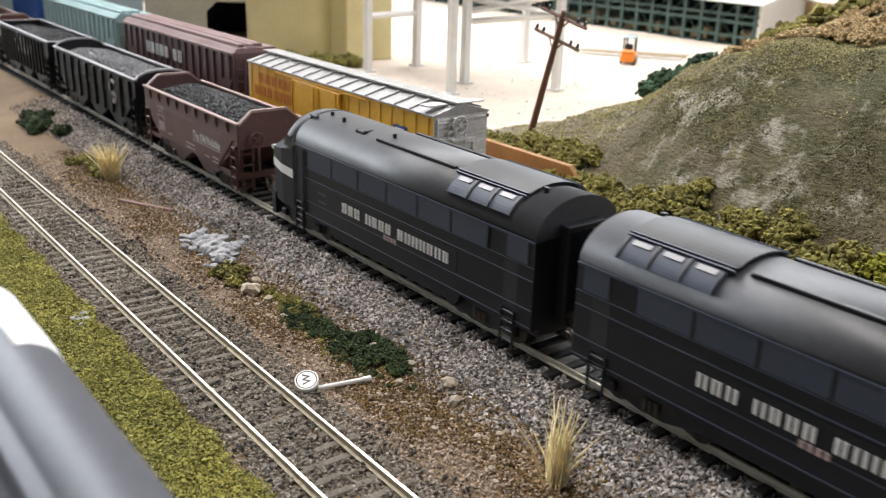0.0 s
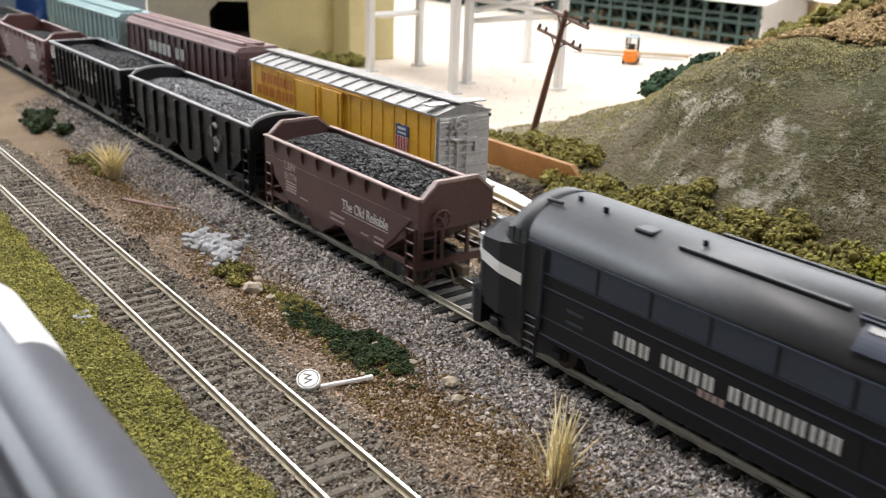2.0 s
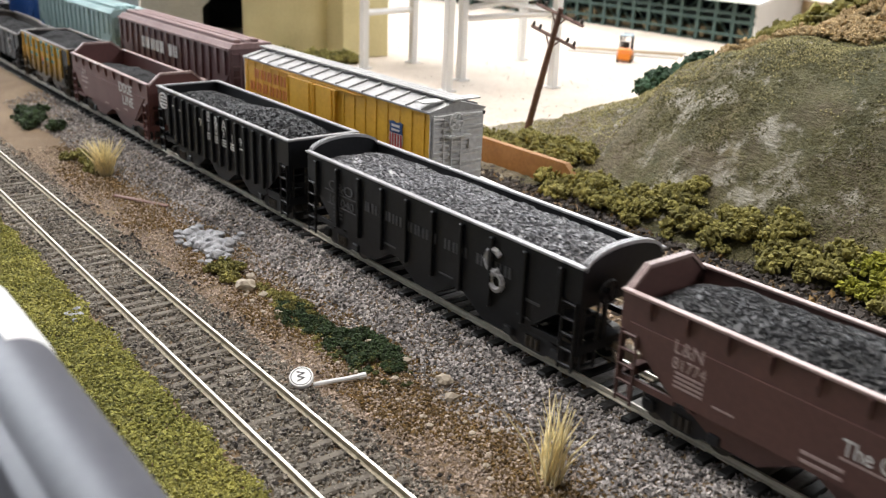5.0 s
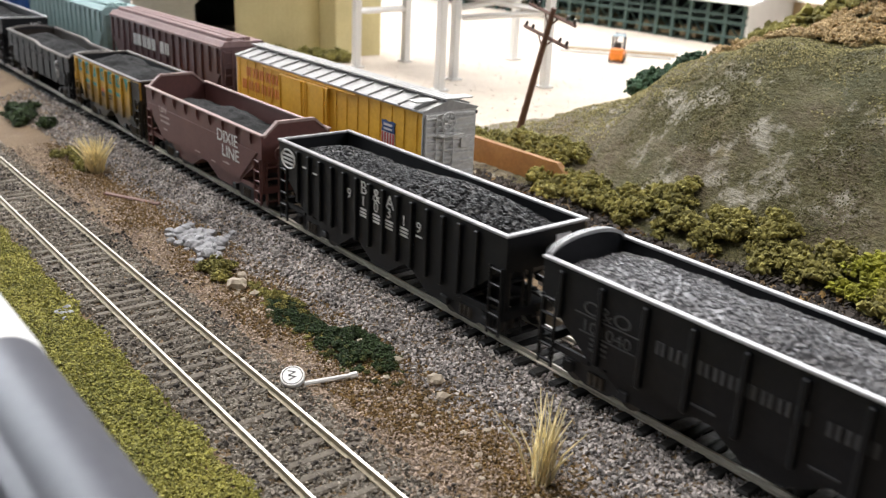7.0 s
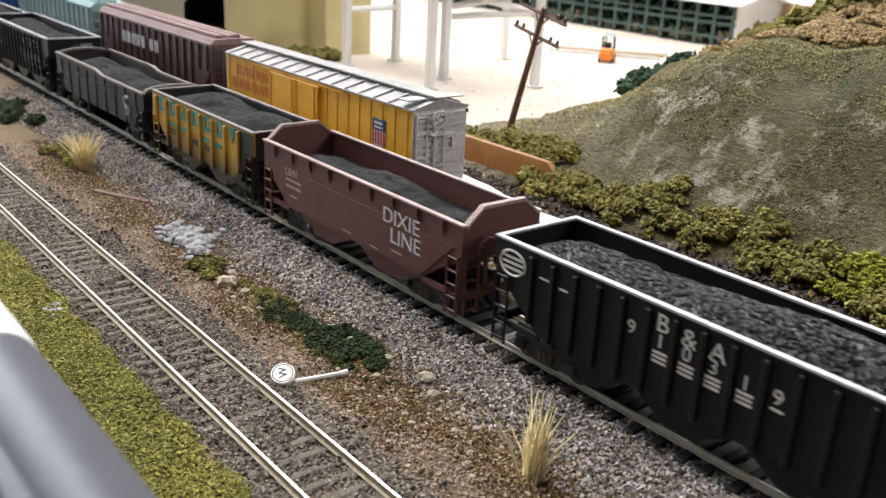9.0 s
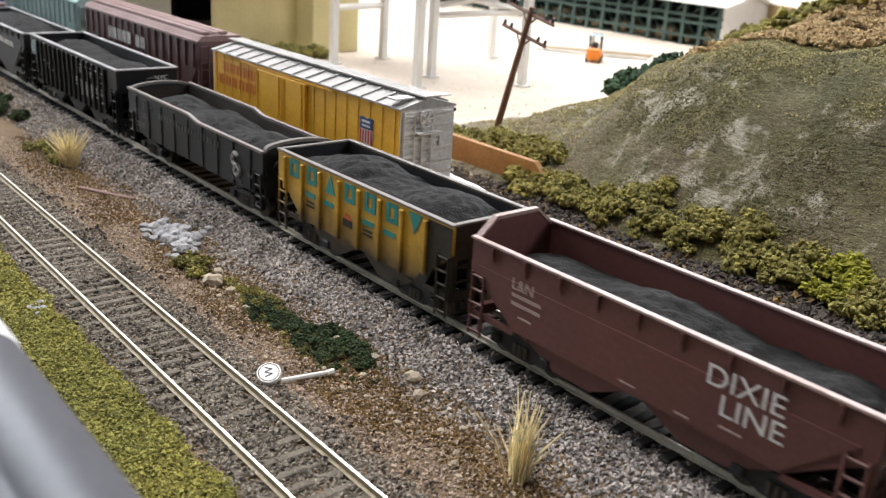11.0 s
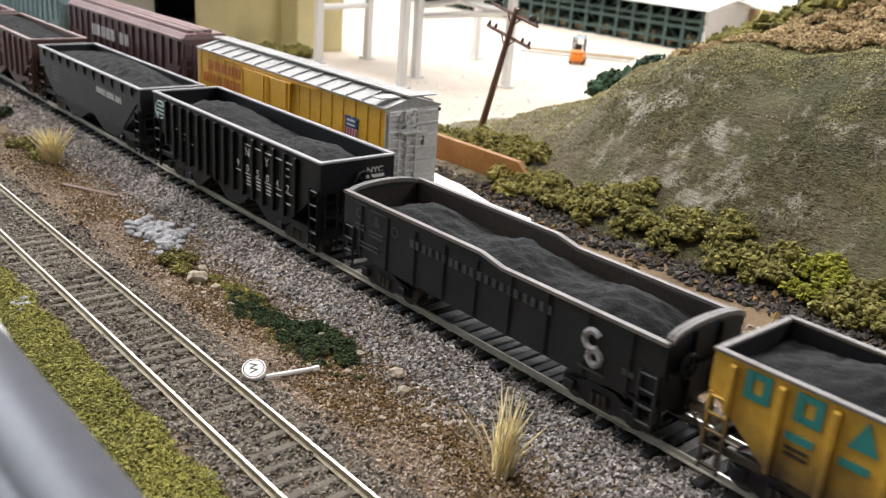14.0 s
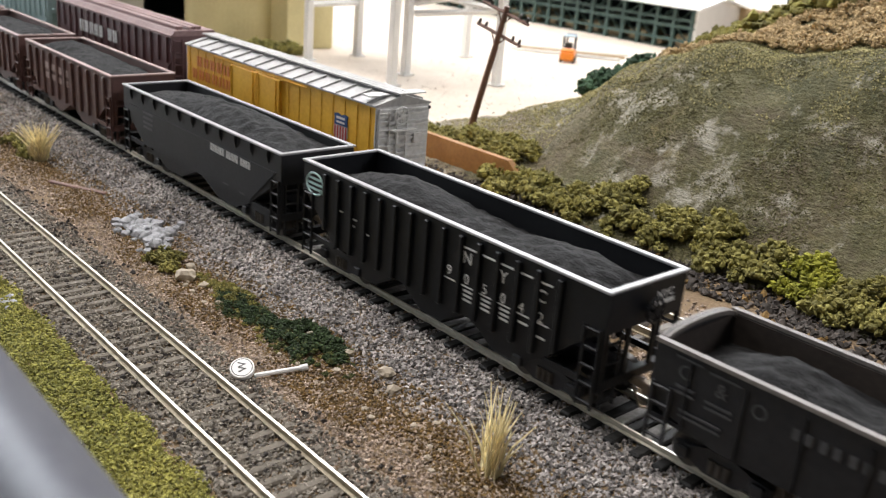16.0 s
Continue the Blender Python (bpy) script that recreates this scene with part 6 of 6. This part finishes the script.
# parked cars on the yard track
def boxcar(xb, xf):
    L, W, lo, hi = xf - xb, 1.42, 0.95, 4.36
    h = L / 2
    car = thing("boxcar", (xb + xf) / 2, YARD_Y, 0, "parked yellow boxcar with a silver roof and ribbed end", "boxcar", "parked freight cars")
    part("body", boxes((-h, h, -W, W, lo, hi)), M_UPYELLOW, car)
    for k in range(19):
        x = -h + 0.35 + (L - 0.7) * k / 18
        if not -1.9 < x < 1.6:
            part("side_seam", boxes((x - 0.025, x + 0.025, -W - 0.03, -W, lo + 0.1, hi - 0.08)), M_UPYELLOW, car)
    for x0, x1 in ((-3.4, -0.9), (-0.8, 1.2)):
        d = part("sliding_door", boxes((x0, x1, -W - 0.12, -W, lo + 0.05, hi - 0.2), bevel=0.02), M_UPYELLOW, car)
        for p in (x0, x1 - 0.4, x1 - 0.08):
            part("door_post", boxes((p, p + 0.08, -W - 0.17, -W - 0.12, lo + 0.1, hi - 0.25)), M_UPYELLOW, d)
    part("door_rail", boxes((-5.4, 3.4, -W - 0.14, -W, lo - 0.02, lo + 0.06), (-5.4, 3.4, -W - 0.10, -W, hi - 0.14, hi - 0.10)), M_UPYELLOW, car)
    part("roof", xprism([(-W - 0.08, hi), (W + 0.08, hi), (W + 0.08, hi + 0.07), (0, hi + 0.45), (-W - 0.08, hi + 0.07)], -h - 0.08, h + 0.08), M_BOXROOF, car, "silver ribbed roof")
    for k in range(15):
        x = -h + 0.5 + (L - 1.0) * k / 14
        for s in (-1, 1):
            part("roof_rib", xprism([(s * (W + 0.06), hi + 0.06), (s * 0.45, hi + 0.34), (s * 0.45, hi + 0.43), (s * (W + 0.06), hi + 0.15)], x - 0.05, x + 0.05), M_BOXROOF, car)
    for y in (-0.42, -0.13, 0.16):
        part("running_board", boxes((-h - 0.2, h + 0.3, y, y + 0.26, hi + 0.5, hi + 0.56)), M_BOXROOF, car, "silver walkway board")
    part("lateral_board", boxes((h - 0.9, h - 0.3, -1.5, -0.44, hi + 0.36, hi + 0.42), (h - 0.9, h - 0.3, 0.44, 1.5, hi + 0.36, hi + 0.42)), M_SILVER, car)
    for s in (-1, 1):
        e0, e1 = sorted((s * h, s * (h + 0.06)))
        part("end_wall", xprism([(-W, lo), (W, lo), (W, hi), (0, hi + 0.38), (-W, hi)], e0, e1), M_SILVER, car, "silver corrugated end")
        for k in range(13):
            z = lo + 0.2 + k * 0.255
            part("end_rib", rods([((s * (h + 0.07), -W + 0.12, z), (s * (h + 0.07), W - 0.12, z + (0.07 if k % 2 else -0.03)))], 0.085, 6), M_SILVER, car)
    ladder(car, h + 0.16, -W + 0.08, lo, hi - 0.25, 0.55, "y", M_SILVER, 9)
    ladder(car, h + 0.22, -0.42, lo, hi - 0.2, 0.5, "y", M_SILVER, 9)
    part("brake_platform", boxes((h + 0.08, h + 0.5, -0.75, 0.5, 3.35, 3.42)), M_SILVER, car)
    part("end_bracket", boxes((h + 0.08, h + 0.22, 0.55, 1.0, 2.75, 3.15)), M_SILVER, car)
    brake_wheel(car, h + 0.42, -0.35, 4.02, 0.36, M_SILVER)
    bars([(0.9, 1.5, 4.12, 4.26)], h + 0.06, M_INK, car, "end_marking", "end")
    # herald: blue shield top over red and white stripes
    sx, sz = h - 2.35, 2.98
    sh = [(-0.62, 0.95), (-0.32, 1.02), (0, 0.92), (0.32, 1.02), (0.62, 0.95), (0.55, 0.6), (0.6, 0.2)]
    part("shield_top", prism([(sx + a * 0.8, sz + b * 0.62) for a, b in sh + [(-0.6, 0.2), (-0.55, 0.6)]], -W - 0.05, -W), M_SHIELDBLUE, car, "blue top of a shield herald")
    part("shield_field", prism([(sx + a * 0.8, sz + b * 0.62) for a, b in ((-0.6, 0.18), (0.6, 0.18), (0.62, -0.5), (0.4, -0.9), (0, -1.1), (-0.4, -0.9), (-0.62, -0.5))], -W - 0.045, -W), M_WHITE, car, "white field of a shield herald")
    bars([(sx - 0.44 + 0.2 * k, sx - 0.35 + 0.2 * k, sz - 0.5, sz + 0.1) for k in range(5)], -W - 0.05, M_SHIELDRED, car, "shield_stripe")
    bars([(sx - 0.3, sx + 0.3, sz + 0.4, sz + 0.5), (sx - 0.3, sx + 0.3, sz + 0.22, sz + 0.3)], -W - 0.055, M_WHITE, car)
    glyphs((5,), -h + 1.2, 3.45, 0.5, 0.72, -W - 0.03, M_FADEDRED, car)
    glyphs((7,), -h + 0.7, 2.75, 0.5, 0.72, -W - 0.03, M_FADEDRED, car)
    part("underframe", boxes((-h + 0.1, h - 0.1, -1.2, 1.2, 0.75, lo)), M_UNDER, car)
    truck(car, -h + 2.3, WHEELMESH)
    truck(car, h - 2.3, WHEELMESH)
    couplers(car, h)
    return car


def covered_hopper(xb, xf, paint, roof_paint, label, words=None):
    L, W, hi = xf - xb, 1.42, 4.5
    h = L / 2
    car = thing("covered_hopper", (xb + xf) / 2, YARD_Y, 0, label, "covered hopper", "parked freight cars")
    part("body", prism([(-h, hi), (h, hi), (h, 3.3), (h - 1.8, 1.2), (-h + 1.8, 1.2), (-h, 3.3)], -W, W), paint, car)
    part("roof", xprism([(-W, hi), (W, hi), (W - 0.25, hi + 0.3), (-W + 0.25, hi + 0.3)], -h, h), roof_paint, car, "dusty roof")
    part("top_chord", boxes((-h, h, -W - 0.08, -W + 0.06, hi - 0.08, hi + 0.06), (-h, h, W - 0.06, W + 0.08, hi - 0.08, hi + 0.06)), roof_paint, car)
    part("hatch_trough", boxes((-h + 0.3, h - 0.3, -0.95, -0.55, hi + 0.3, hi + 0.5), (-h + 0.3, h - 0.3, 0.15, 0.55, hi + 0.3, hi + 0.5), (-h + 0.1, h - 0.1, -0.35, 0.0, hi + 0.42, hi + 0.5), bevel=0.03), roof_paint, car)
    for k in range(17):
        x = -h + 0.5 + (L - 1) * k / 16
        part("rib", boxes((x - 0.06, x + 0.06, -W - 0.1, -W, 3.0 if abs(x) > h - 1.6 else 1.3, hi - 0.1)), paint, car)
    for s in (-1, 1):
        ladder(car, s * (h + 0.02), -W + 0.15, 1.0, hi - 0.3, 0.5, "y", paint)
        part("end_sill", boxes((min(s * h, s * (h - 0.25)), max(s * h, s * (h - 0.25)), -W, W, 0.95, 1.25)), paint, car)
        part("corner_post", boxes((min(s * h, s * (h - 0.12)), max(s * h, s * (h - 0.12)), -W, -W + 0.12, 1.2, 3.4)), paint, car)
    if words:
        glyphs(words, -h + 4.6, 3.05, 0.72, 0.78, -W - 0.12, M_WHITE, car)
    part("underframe", boxes((-h + 0.1, h - 0.1, -1.0, 1.0, 0.75, 1.25)), M_UNDER, car)
    truck(car, -h + 2.2, WHEELMESH)
    truck(car, h - 2.2, WHEELMESH)
    couplers(car, h)
    return car


boxcar(-40.1, -23.3)
covered_hopper(-59.6, -42.0, M_SFE, M_SFETOP, "parked dark brown covered hopper with white letter blocks", (5, 2))
covered_hopper(-79.5, -61.2, M_TEAL, M_TEAL, "parked pale green covered hopper")
covered_hopper(-98.0, -81.0, M_BLUE, M_BLUE, "parked bright blue covered hopper")


# ---- what moves ----
def motions():
    moving = set(TRAIN)
    for car in TRAIN:
        base = car.matrix_basis.copy()
        walk(car, [(t, Matrix.Translation((SPEED * 0.01 * t, 0, 0)) @ base) for t in (0, 4, 8, 12, 16)])
    for w, x in WHEELS:
        if w.parent in moving:
            sign = -1 if abs(w.parent.rotation_quaternion.z) > 0.5 else 1
            rows = []
            for k in range(161):
                a = sign * SPEED * k * 0.1 / WHEEL_R
                rows.append((k * 0.1, at(x, 0, WHEEL_R) @ Matrix.Rotation(a, 4, "Y")))
            walk(w, rows)


motions()
